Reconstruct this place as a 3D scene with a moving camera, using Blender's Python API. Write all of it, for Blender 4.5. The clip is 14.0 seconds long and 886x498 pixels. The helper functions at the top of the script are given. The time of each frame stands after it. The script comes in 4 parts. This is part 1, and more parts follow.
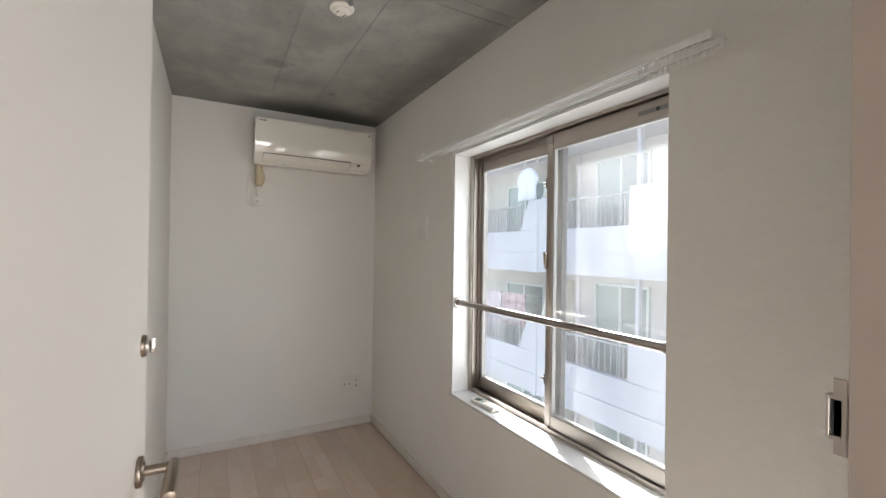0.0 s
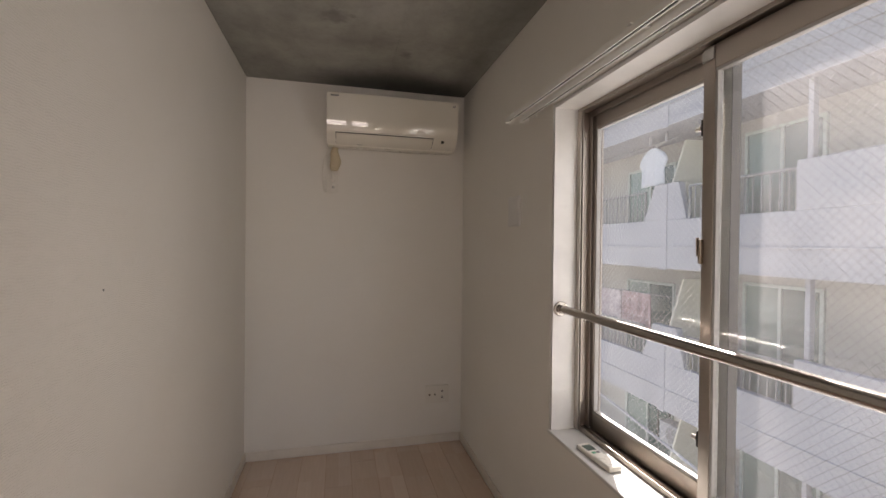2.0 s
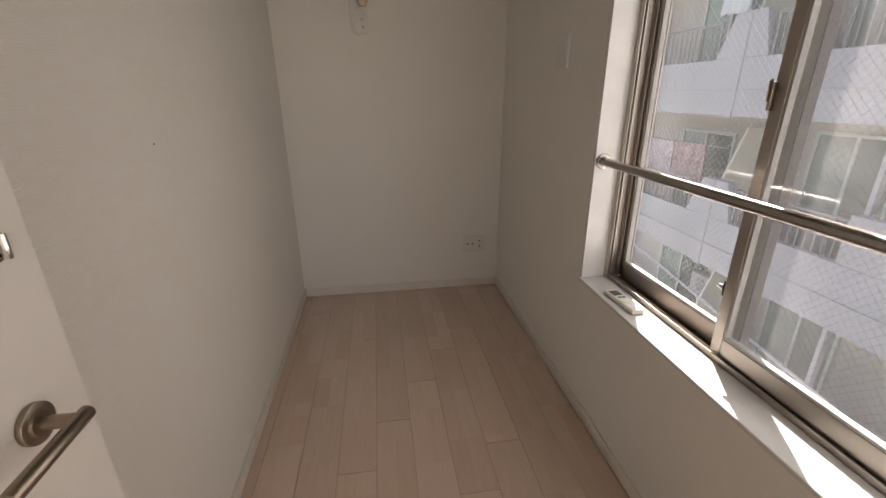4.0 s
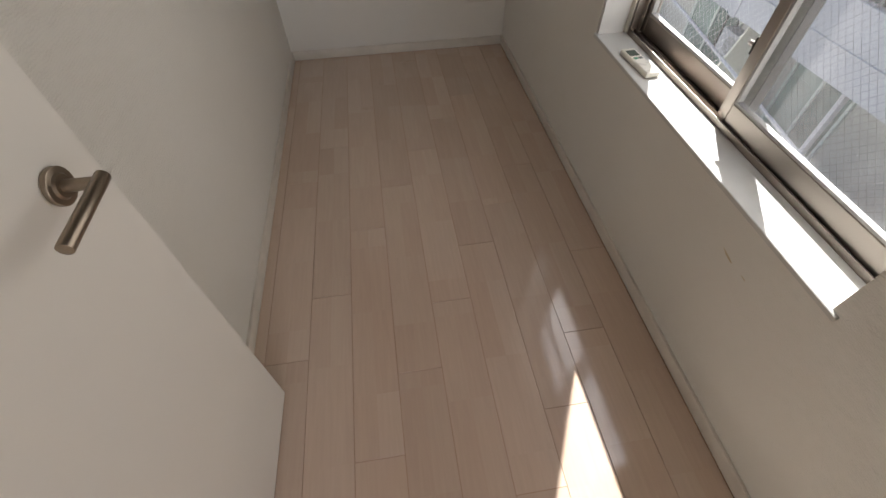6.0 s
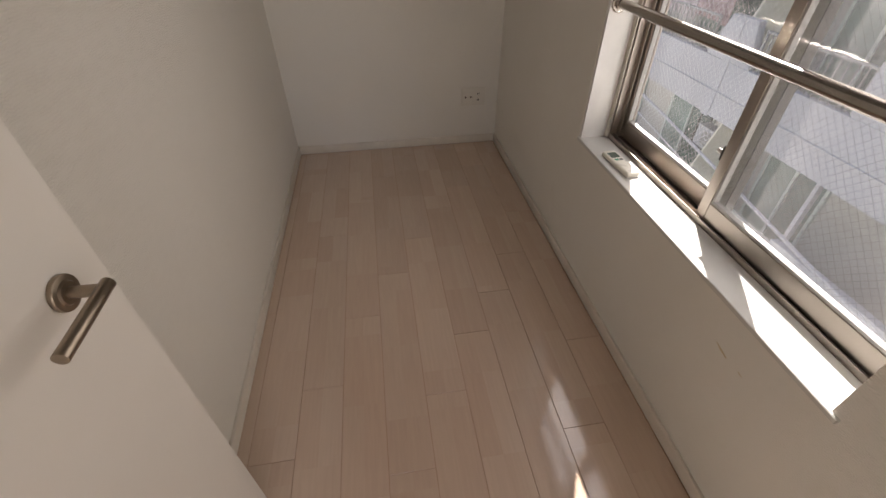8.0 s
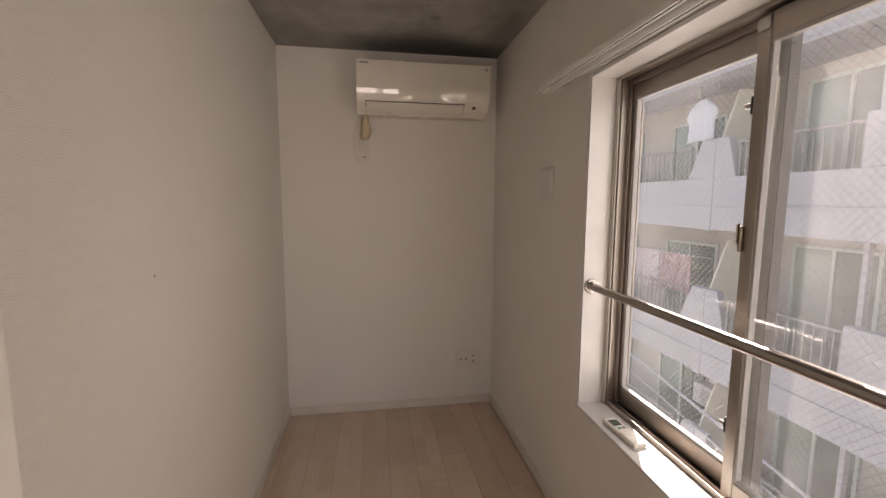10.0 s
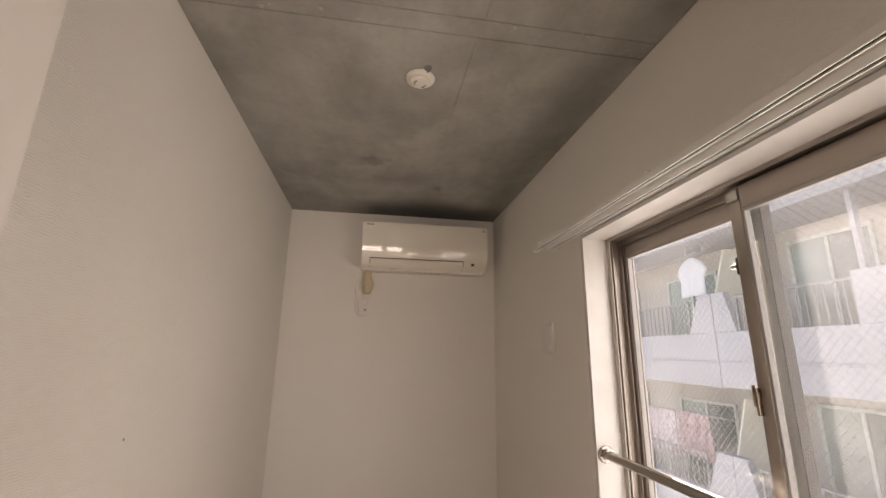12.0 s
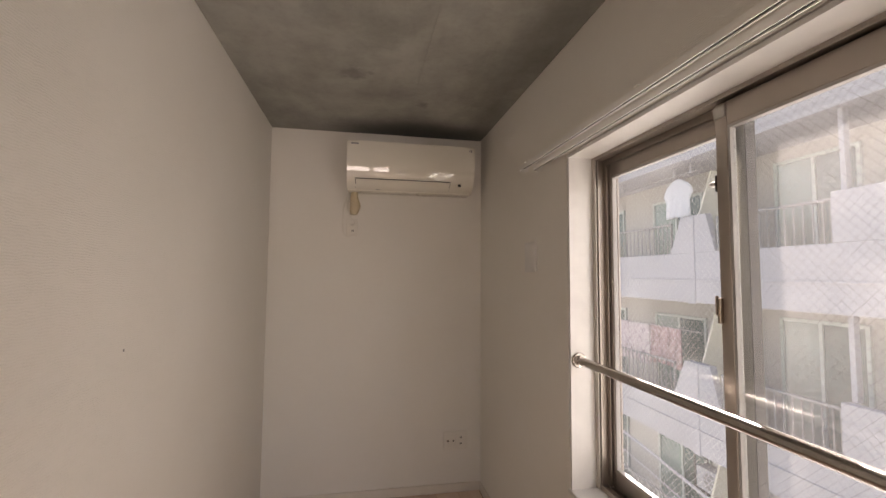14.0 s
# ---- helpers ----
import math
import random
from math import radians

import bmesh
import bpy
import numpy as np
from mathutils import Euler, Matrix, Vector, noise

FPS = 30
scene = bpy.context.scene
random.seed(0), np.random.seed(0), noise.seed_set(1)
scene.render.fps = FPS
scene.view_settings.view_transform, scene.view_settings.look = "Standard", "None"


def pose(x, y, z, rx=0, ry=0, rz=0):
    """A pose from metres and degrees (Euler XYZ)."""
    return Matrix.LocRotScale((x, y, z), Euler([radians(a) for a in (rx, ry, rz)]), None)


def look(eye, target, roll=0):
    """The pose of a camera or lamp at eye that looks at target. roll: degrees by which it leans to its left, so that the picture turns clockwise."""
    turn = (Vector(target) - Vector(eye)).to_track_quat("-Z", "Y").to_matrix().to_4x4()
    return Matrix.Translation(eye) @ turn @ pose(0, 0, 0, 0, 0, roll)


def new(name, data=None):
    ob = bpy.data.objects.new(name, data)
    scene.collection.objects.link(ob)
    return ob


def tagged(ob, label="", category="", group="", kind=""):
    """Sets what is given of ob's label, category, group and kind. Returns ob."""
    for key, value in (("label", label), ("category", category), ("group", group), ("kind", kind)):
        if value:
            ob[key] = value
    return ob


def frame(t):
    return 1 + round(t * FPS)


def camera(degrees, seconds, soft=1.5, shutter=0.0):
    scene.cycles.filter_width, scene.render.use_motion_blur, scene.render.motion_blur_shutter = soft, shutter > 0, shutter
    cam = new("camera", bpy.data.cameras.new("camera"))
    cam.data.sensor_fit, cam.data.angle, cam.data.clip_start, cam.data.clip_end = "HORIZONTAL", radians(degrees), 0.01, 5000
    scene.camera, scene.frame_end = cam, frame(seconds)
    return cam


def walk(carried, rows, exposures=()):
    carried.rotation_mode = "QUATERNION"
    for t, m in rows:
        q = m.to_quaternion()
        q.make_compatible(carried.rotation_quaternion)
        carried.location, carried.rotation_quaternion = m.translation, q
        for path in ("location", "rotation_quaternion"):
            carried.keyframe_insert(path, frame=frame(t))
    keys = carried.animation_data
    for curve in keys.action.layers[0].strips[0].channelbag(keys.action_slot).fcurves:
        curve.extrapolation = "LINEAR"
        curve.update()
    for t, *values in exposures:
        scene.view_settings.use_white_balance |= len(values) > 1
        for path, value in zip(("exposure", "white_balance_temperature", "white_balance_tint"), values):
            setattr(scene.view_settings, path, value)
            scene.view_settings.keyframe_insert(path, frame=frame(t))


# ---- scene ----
cam = camera(92.8, 14.0)
PATH = [
    (0, (-1.107, -3.123, 1.322), (-0.143, -1.37, 1.333), 0.8),
    (0.5, (-0.933, -2.992, 1.338), (-0.008, -1.218, 1.339), 0.8),
    (1, (-0.819, -2.867, 1.341), (-0.048, -1.021, 1.344), 0.7),
    (1.5, (-0.801, -2.749, 1.325), (-0.181, -0.848, 1.322), 0.6),
    (2, (-0.799, -2.696, 1.298), (-0.32, -0.755, 1.279), 0.6),
    (2.2, (-0.79, -2.693, 1.3), (-0.364, -0.739, 1.263), 0.7),
    (4.3, (-0.792, -2.702, 1.298), (-0.528, -0.912, 0.447), -0.2),
    (4.5, (-0.79, -2.703, 1.297), (-0.536, -0.965, 0.341), -0.2),
    (5, (-0.79, -2.705, 1.296), (-0.562, -1.124, 0.094), -0.5),
    (5.5, (-0.789, -2.703, 1.294), (-0.589, -1.293, -0.11), -0.7),
    (6, (-0.79, -2.701, 1.29), (-0.613, -1.449, -0.259), -0.9),
    (6.5, (-0.794, -2.698, 1.288), (-0.625, -1.524, -0.322), -0.9),
    (7, (-0.78, -2.692, 1.288), (-0.609, -1.487, -0.3), -1.1),
    (7.5, (-0.781, -2.689, 1.299), (-0.579, -1.348, -0.171), -0.6),
    (8, (-0.781, -2.691, 1.33), (-0.548, -1.178, 0.043), -0.2),
    (8.5, (-0.786, -2.695, 1.356), (-0.524, -1.017, 0.299), -0.1),
    (9, (-0.784, -2.701, 1.368), (-0.5, -0.889, 0.572), -0.0),
    (9.2, (-0.787, -2.702, 1.369), (-0.493, -0.846, 0.684), 0.1),
    (11.3, (-0.784, -2.701, 1.388), (-0.469, -0.763, 1.772), 0.8),
    (11.5, (-0.779, -2.699, 1.385), (-0.47, -0.773, 1.825), 0.9),
    (12, (-0.783, -2.697, 1.385), (-0.474, -0.781, 1.868), 0.8),
    (12.5, (-0.782, -2.697, 1.385), (-0.472, -0.764, 1.794), 0.7),
    (13, (-0.79, -2.698, 1.379), (-0.472, -0.745, 1.673), 0.7),
    (13.5, (-0.778, -2.692, 1.384), (-0.459, -0.726, 1.565), 0.4),
    (14, (-0.769, -2.707, 1.372), (-0.397, -0.746, 1.495), 0.4),
]
EXPOSURES = [(0, 3.08, 6300, 16), (0.5, 2.92, 6400, 17), (1, 2.66, 6600, 20), (1.5, 2.42, 6900, 23), (2.2, 2.33, 7150, 24), (5, 2.3, 7250, 24), (6.5, 2.36, 6600, 16), (7.5, 2.33, 6950, 19), (9, 2.3, 7600, 29), (12.5, 2.8, 7650, 27), (14, 2.6, 7600, 27)]
walk(cam, [(t, look(eye, target, roll)) for t, eye, target, roll in PATH], EXPOSURES)

# ---- world, sun, exposure ----
SUN_DIR = Vector((0.456, 0.889, 0.906)).normalized()   # towards the sun
world = bpy.data.worlds.new("sky")
scene.world = world
world.use_nodes = True
wn = world.node_tree.nodes
sky = wn.new("ShaderNodeTexSky")
sky.sky_type, sky.sun_disc = "NISHITA", False
sky.sun_elevation = math.asin(SUN_DIR.z)
sky.sun_rotation = math.atan2(SUN_DIR.x, SUN_DIR.y)
world.node_tree.links.new(sky.outputs[0], wn["Background"].inputs[0])
wn["Background"].inputs[1].default_value = 0.056
sun_data = bpy.data.lights.new("sun", "SUN")
sun_data.energy, sun_data.angle, sun_data.color = 5.0, radians(0.5), (1.0, 0.99, 0.97)
sun = new("sun", sun_data)
sun.matrix_world = look(SUN_DIR * 20, (0, 0, 0))

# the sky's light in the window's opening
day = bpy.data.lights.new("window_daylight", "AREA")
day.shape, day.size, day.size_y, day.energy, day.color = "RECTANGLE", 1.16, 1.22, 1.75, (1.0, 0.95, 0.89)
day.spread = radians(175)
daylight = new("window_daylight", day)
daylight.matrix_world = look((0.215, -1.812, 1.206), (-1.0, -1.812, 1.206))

# daylight in the window at the end of the passage, behind the doorway
back_day = bpy.data.lights.new("passage_daylight", "AREA")
back_day.shape, back_day.size, back_day.size_y, back_day.energy, back_day.color = "RECTANGLE", 0.90, 1.60, 2.1, (1.0, 0.92, 0.82)
passage_daylight = new("passage_daylight", back_day)
passage_daylight.matrix_world = look((-0.74, -4.38, 1.15), (-0.74, 0.0, 1.15))


# ---- small builders ----
def box(bm, x0, x1, y0, y1, z0, z1, bevel=0.0, seg=1):
    m = Matrix.Translation(((x0 + x1) / 2, (y0 + y1) / 2, (z0 + z1) / 2)) @ Matrix.Diagonal((abs(x1 - x0), abs(y1 - y0), abs(z1 - z0), 1))
    vs = bmesh.ops.create_cube(bm, size=1.0, matrix=m)["verts"]
    if bevel:
        es = list({e for v in vs for e in v.link_edges})
        bmesh.ops.bevel(bm, geom=es, offset=bevel, segments=seg, affect="EDGES", profile=0.5)
    return bm


def B(x0, x1, y0, y1, z0, z1, bevel=0.0, seg=1):
    return box(bmesh.new(), x0, x1, y0, y1, z0, z1, bevel, seg)


def cyl(bm, a, b, r, seg=20, r2=None, bevel=0.0):
    a, b = Vector(a), Vector(b)
    m = Matrix.Translation((a + b) / 2) @ (b - a).to_track_quat("Z", "Y").to_matrix().to_4x4()
    vs = bmesh.ops.create_cone(bm, cap_ends=True, segments=seg, radius1=r, radius2=r if r2 is None else r2, depth=(b - a).length, matrix=m)["verts"]
    if bevel:
        caps = [f for f in {f for v in vs for f in v.link_faces} if len(f.verts) > 4]
        es = list({e for f in caps for e in f.edges})
        bmesh.ops.bevel(bm, geom=es, offset=bevel, segments=2, affect="EDGES", profile=0.5)
    return bm


def C(a, b, r, seg=20, r2=None, bevel=0.0):
    return cyl(bmesh.new(), a, b, r, seg, r2, bevel)


def prism(outline, axis, lo, hi, bevel=0.0):
    """A solid from an outline in the two other axes, drawn out along one axis."""
    bm = bmesh.new()
    def at(p, v):
        return {"x": (v, p[0], p[1]), "y": (p[0], v, p[1]), "z": (p[0], p[1], v)}[axis]
    a = [bm.verts.new(at(p, lo)) for p in outline]
    b = [bm.verts.new(at(p, hi)) for p in outline]
    bm.faces.new(a), bm.faces.new(b[::-1])
    for i in range(len(a)):
        j = (i + 1) % len(a)
        bm.faces.new((a[i], b[i], b[j], a[j]))
    bmesh.ops.recalc_face_normals(bm, faces=bm.faces[:])
    if bevel:
        bmesh.ops.bevel(bm, geom=bm.edges[:], offset=bevel, segments=2, affect="EDGES", profile=0.5)
    return bm


def tube(points, r, seg=8):
    """A round cord through the points."""
    bm = bmesh.new()
    rings = []
    pts = [Vector(p) for p in points]
    for i, p in enumerate(pts):
        d = (pts[min(i + 1, len(pts) - 1)] - pts[max(i - 1, 0)]).normalized()
        q = d.to_track_quat("Z", "Y").to_matrix()
        rings.append([bm.verts.new(p + q @ Vector((r * math.cos(k * math.tau / seg), r * math.sin(k * math.tau / seg), 0))) for k in range(seg)])
    for a, b in zip(rings, rings[1:]):
        best = min(range(seg), key=lambda s: (a[0].co - b[s].co).length)
        for k in range(seg):
            bm.faces.new((a[k], a[(k + 1) % seg], b[(k + 1 + best) % seg], b[(k + best) % seg]))
    bm.faces.new(rings[0][::-1]), bm.faces.new(rings[-1])
    bmesh.ops.recalc_face_normals(bm, faces=bm.faces[:])
    return bm


def curve_points(ctrl, n=24):
    """Points on a smooth curve through the control points."""
    p = [Vector(c) for c in ctrl]
    p = [2 * p[0] - p[1]] + p + [2 * p[-1] - p[-2]]
    out = []
    for i in range(1, len(p) - 2):
        for k in range(n):
            t = k / n
            a, b, c, d = p[i - 1:i + 3]
            out.append(0.5 * ((2 * b) + (c - a) * t + (2 * a - 5 * b + 4 * c - d) * t * t + (3 * b - a - 3 * c + d) * t ** 3))
    return out + [p[-2]]


def mesh_of(name, bm, material, smooth=None):
    me = bpy.data.meshes.new(name)
    if smooth is not None:
        for f in bm.faces:
            f.smooth = True
        for e in bm.edges:
            if len(e.link_faces) == 2 and e.calc_face_angle() > radians(smooth):
                e.smooth = False
    bm.to_mesh(me)
    bm.free()
    me.materials.append(material)
    return me


def thing(name, base, label, category, group="", kind=""):
    ob = new(name)
    ob.empty_display_size = 0.05
    ob.matrix_basis = Matrix.Translation(base)
    return tagged(ob, label, category, group, kind)


def part(name, bm, material, parent, label="", smooth=35):
    ob = new(name, mesh_of(name, bm, material, smooth))
    ob.parent = parent
    if parent.type == "EMPTY":
        ob.matrix_parent_inverse = parent.matrix_basis.inverted()
    if label:
        ob["label"] = label
    return ob


def solid(name, bm, material, label="", category="", kind="", smooth=35, group=""):
    return tagged(new(name, mesh_of(name, bm, material, smooth)), label, category, group, kind)


# ---- materials ----
class Mat:
    def __init__(self, name, color=(0.8, 0.8, 0.8), rough=0.5, metal=0.0, coat=0.0, spec=0.5):
        self.m = bpy.data.materials.new(name)
        self.m.use_nodes = True
        self.t = self.m.node_tree
        self.p = self.t.nodes["Principled BSDF"]
        self.set("Base Color", (*color, 1)), self.set("Roughness", rough), self.set("Metallic", metal)
        self.set("Coat Weight", coat), self.set("Specular IOR Level", spec)
        self.coords = None

    def set(self, key, value):
        self.p.inputs[key].default_value = value

    def node(self, kind, ins=None, **attrs):
        n = self.t.nodes.new(kind)
        for k, v in attrs.items():
            setattr(n, k, v)
        for k, v in (ins or {}).items():
            if isinstance(v, bpy.types.NodeSocket):
                self.t.links.new(v, n.inputs[k])
            else:
                n.inputs[k].default_value = v
        return n

    def link(self, a, key):
        self.t.links.new(a, self.p.inputs[key])

    def at(self, scale=(1, 1, 1)):
        if self.coords is None:
            self.coords = self.node("ShaderNodeTexCoord").outputs["Object"]
        return self.node("ShaderNodeMapping", {"Vector": self.coords, "Scale": scale}).outputs[0]

    def noise(self, scale, detail=4, stretch=(1, 1, 1), rough=0.55, distort=0.0):
        return self.node("ShaderNodeTexNoise", {"Vector": self.at(stretch), "Scale": scale, "Detail": detail, "Roughness": rough, "Distortion": distort}).outputs[0]

    def ramp(self, fac, *stops):
        n = self.node("ShaderNodeValToRGB", {"Fac": fac})
        els = n.color_ramp.elements
        while len(els) < len(stops):
            els.new(0.5)
        for e, (pos, c) in zip(els, stops):
            e.position, e.color = pos, (*c, 1) if len(c) == 3 else c
        return n.outputs[0]

    def maths(self, op, a, b=0.0, c=0.0):
        return self.node("ShaderNodeMath", {0: a, 1: b, 2: c}, operation=op).outputs[0]

    def mix(self, fac, a, b, blend="MIX"):
        n = self.node("ShaderNodeMix", data_type="RGBA", blend_type=blend)
        for i, v in ((0, fac), (6, a), (7, b)):
            if isinstance(v, bpy.types.NodeSocket):
                self.t.links.new(v, n.inputs[i])
            else:
                n.inputs[i].default_value = v if i == 0 else (*v, 1)
        return n.outputs[2]

    def bump(self, height, strength=0.3, distance=0.001, normal=None):
        n = self.node("ShaderNodeBump", {"Height": height, "Strength": strength, "Distance": distance})
        if normal is not None:
            self.t.links.new(normal, n.inputs["Normal"])
        self.t.links.new(n.outputs[0], self.p.inputs["Normal"])
        return n.outputs[0]


def plain(name, color, rough=0.5, metal=0.0, coat=0.0, vary=0.06, scale=9.0, grain=0.0):
    """A painted or moulded surface: slight mottling, uneven gloss and fine grain."""
    m = Mat(name, color, rough, metal, coat)
    n = m.noise(scale, 5)
    lo, hi = [tuple(max(0, c * (1 + s * vary)) for c in color) for s in (-1, 1)]
    m.link(m.ramp(n, (0.3, lo), (0.7, hi)), "Base Color")
    m.link(m.maths("MULTIPLY_ADD", m.noise(scale * 4, 3), 0.2 * rough, rough * 0.9), "Roughness")
    if grain:
        m.bump(m.noise(900, 2), grain, 0.0004)
    return m.m


def wallpaper():
    m = Mat("wallpaper", (0.79, 0.765, 0.725), 0.75, spec=0.3)
    warp = m.noise(19, 6, (1, 1, 1), 0.7)
    big = m.noise(1.4, 3)
    sep = m.node("ShaderNodeSeparateXYZ", {0: m.at()})
    z = m.maths("MULTIPLY_ADD", warp, 0.026, sep.outputs[2])
    swell = m.node("ShaderNodeMapRange", {"Value": m.noise(24, 5, (1, 1, 2.5), 0.65), "From Min": 0.35, "From Max": 0.65, "To Min": 0.15, "To Max": 1.5}).outputs[0]
    rib = m.maths("MULTIPLY", m.maths("SINE", m.maths("MULTIPLY", z, math.tau / 0.0054)), swell)
    fine = m.noise(300, 3, (0.3, 0.3, 1))
    height = m.maths("ADD", m.maths("MULTIPLY", rib, 0.5), m.maths("MULTIPLY", fine, 0.6))
    m.bump(height, 0.4, 0.0017)
    c = m.ramp(big, (0.3, (0.77, 0.742, 0.69)), (0.7, (0.805, 0.782, 0.734)))
    # shade between the ribs, painted into the paper as darker troughs
    groove_shade = m.ramp(m.maths("MULTIPLY_ADD", rib, 0.5, 0.5), (0.0, (0.96, 0.96, 0.96)), (0.6, (1, 1, 1)))
    scuff = m.ramp(m.noise(3.1, 8, (1, 1, 0.6), 0.7), (0.66, (1, 1, 1)), (0.8, (0.93, 0.92, 0.90)))
    m.link(m.mix(1.0, m.mix(1.0, c, groove_shade, "MULTIPLY"), scuff, "MULTIPLY"), "Base Color")
    return m.m


def concrete():
    m = Mat("raw_concrete", (0.3, 0.3, 0.29), 0.6, spec=0.35)
    cloud = m.noise(2.3, 8, (1, 1, 1), 0.6, 0.15)
    base = m.ramp(cloud, (0.28, (0.23, 0.225, 0.205)), (0.5, (0.34, 0.335, 0.312)), (0.72, (0.45, 0.445, 0.42)))
    streak = m.ramp(m.noise(3.6, 7, (1.2, 0.8, 1), 0.62, 0.3), (0.36, (0.80, 0.80, 0.79)), (0.58, (1, 1, 1)))
    speck = m.ramp(m.noise(40, 5), (0.3, (0.93, 0.93, 0.93)), (0.5, (1, 1, 1)))
    # two old drip marks
    spots = None
    for (x, y, r) in ((-0.825, -0.815, 0.055), (-0.745, -0.835, 0.03), (-0.47, -0.53, 0.04)):
        d = m.node("ShaderNodeVectorMath", {0: m.node("ShaderNodeVectorMath", {0: m.coords, 1: (0, 0, 0)}, operation="ADD").outputs[0], 1: (x, y, 2.27)}, operation="DISTANCE").outputs["Value"]
        d = m.maths("MULTIPLY_ADD", m.noise(30, 4), 0.09, d)
        k = m.node("ShaderNodeMapRange", {"Value": m.maths("DIVIDE", d, r), "From Min": 1.3, "From Max": 2.2, "To Min": 0.66, "To Max": 1.0}).outputs[0]
        spots = k if spots is None else m.maths("MULTIPLY", spots, k)
    c = m.mix(1.0, m.mix(1.0, base, streak, "MULTIPLY"), speck, "MULTIPLY")
    # rough pour strip with pale chips, and a streaky darker band beside the window wall
    sep = m.node("ShaderNodeSeparateXYZ", {0: m.coords})
    strip = m.node("ShaderNodeMapRange", {"Value": m.maths("ABSOLUTE", m.maths("ADD", sep.outputs[1], 1.722)), "From Min": 0.03, "From Max": 0.05, "To Min": 1.0, "To Max": 0.0}).outputs[0]
    chips = m.node("ShaderNodeMapRange", {"Value": m.noise(22, 6, (1, 1, 1), 0.7), "From Min": 0.60, "From Max": 0.68}).outputs[0]
    c = m.mix(m.maths("MULTIPLY", m.maths("MULTIPLY", strip, chips), 0.75), c, (0.55, 0.53, 0.49))
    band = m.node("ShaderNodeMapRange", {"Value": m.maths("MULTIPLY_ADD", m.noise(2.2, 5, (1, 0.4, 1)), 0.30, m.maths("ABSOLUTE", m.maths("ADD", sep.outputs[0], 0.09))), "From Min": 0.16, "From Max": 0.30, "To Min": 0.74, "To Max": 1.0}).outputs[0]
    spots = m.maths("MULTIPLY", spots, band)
    # shade over the air conditioner painted into the ceiling colour, with some soot
    shade_soot = m.node("ShaderNodeVectorMath", {0: m.at((0.38, 1.0, 0.0)), 1: (-0.17, -0.05, 0.0)}, operation="DISTANCE").outputs["Value"]
    shade_soot = m.maths("MULTIPLY_ADD", m.noise(5.0, 6, (1, 1, 1), 0.65), 0.10, shade_soot)
    shade_soot = m.node("ShaderNodeMapRange", {"Value": shade_soot, "From Min": 0.12, "From Max": 0.38, "To Min": 0.30, "To Max": 1.0}, interpolation_type="SMOOTHSTEP").outputs[0]
    spots = m.maths("MULTIPLY", spots, shade_soot)
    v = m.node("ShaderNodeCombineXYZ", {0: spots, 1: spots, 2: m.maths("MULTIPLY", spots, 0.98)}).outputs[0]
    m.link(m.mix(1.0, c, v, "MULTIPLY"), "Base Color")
    m.link(m.ramp(cloud, (0.3, (0.42,) * 3), (0.7, (0.68,) * 3)), "Roughness")
    m.bump(m.maths("ADD", m.noise(45, 6), m.maths("MULTIPLY", m.noise(6, 4), 2.0)), 0.25, 0.002)
    return m.m


def floorboard():
    m = Mat("maple_floorboard", (0.5, 0.38, 0.29), 0.22, spec=0.8)
    sep = m.node("ShaderNodeSeparateXYZ", {0: m.at()})
    rnd = m.node("ShaderNodeObjectInfo").outputs["Random"]
    # printed strips within a board, each with its own tone
    cell = m.node("ShaderNodeCombineXYZ", {0: m.maths("FLOOR", m.maths("DIVIDE", m.maths("ADD", sep.outputs[0], 1.287), 0.07085)),
        1: m.maths("FLOOR", m.maths("MULTIPLY_ADD", sep.outputs[1], 3.36, m.maths("MULTIPLY", rnd, 9.0))), 2: rnd}).outputs[0]
    strip = m.node("ShaderNodeTexWhiteNoise", {"Vector": cell}, noise_dimensions="3D").outputs["Value"]
    shift = m.node("ShaderNodeCombineXYZ", {0: m.maths("MULTIPLY", strip, 7.0), 1: m.maths("MULTIPLY", rnd, 5.0), 2: 0.0}).outputs[0]
    pos = m.node("ShaderNodeVectorMath", {0: m.at((1, 1, 1)), 1: shift}, operation="ADD").outputs[0]
    pos = m.node("ShaderNodeMapping", {"Vector": pos, "Scale": (14, 0.9, 1)}).outputs[0]
    grain = m.node("ShaderNodeTexNoise", {"Vector": pos, "Scale": 6.0, "Detail": 7.0, "Roughness": 0.6, "Distortion": 0.4}).outputs[0]
    tone = m.ramp(strip, (0.0, (0.572, 0.425, 0.333)), (0.5, (0.59, 0.447, 0.353)), (1.0, (0.61, 0.472, 0.38)))
    g = m.ramp(grain, (0.3, (0.95, 0.94, 0.93)), (0.65, (1.02, 1.01, 1.0)))
    b = m.maths("MULTIPLY_ADD", rnd, 0.09, 0.955)
    bv = m.node("ShaderNodeCombineXYZ", {0: b, 1: b, 2: b}).outputs[0]
    m.link(m.mix(1.0, m.mix(1.0, tone, g, "MULTIPLY"), bv, "MULTIPLY"), "Base Color")
    m.link(m.ramp(m.noise(5, 6), (0.3, (0.115,) * 3), (0.7, (0.17,) * 3)), "Roughness")
    m.set("Coat Weight", 1.0), m.set("Coat Roughness", 0.07), m.set("Coat IOR", 1.6)
    m.bump(m.maths("ADD", grain, m.maths("MULTIPLY", m.noise(3.2, 2), 5.0)), 0.05, 0.0006)
    return m.m


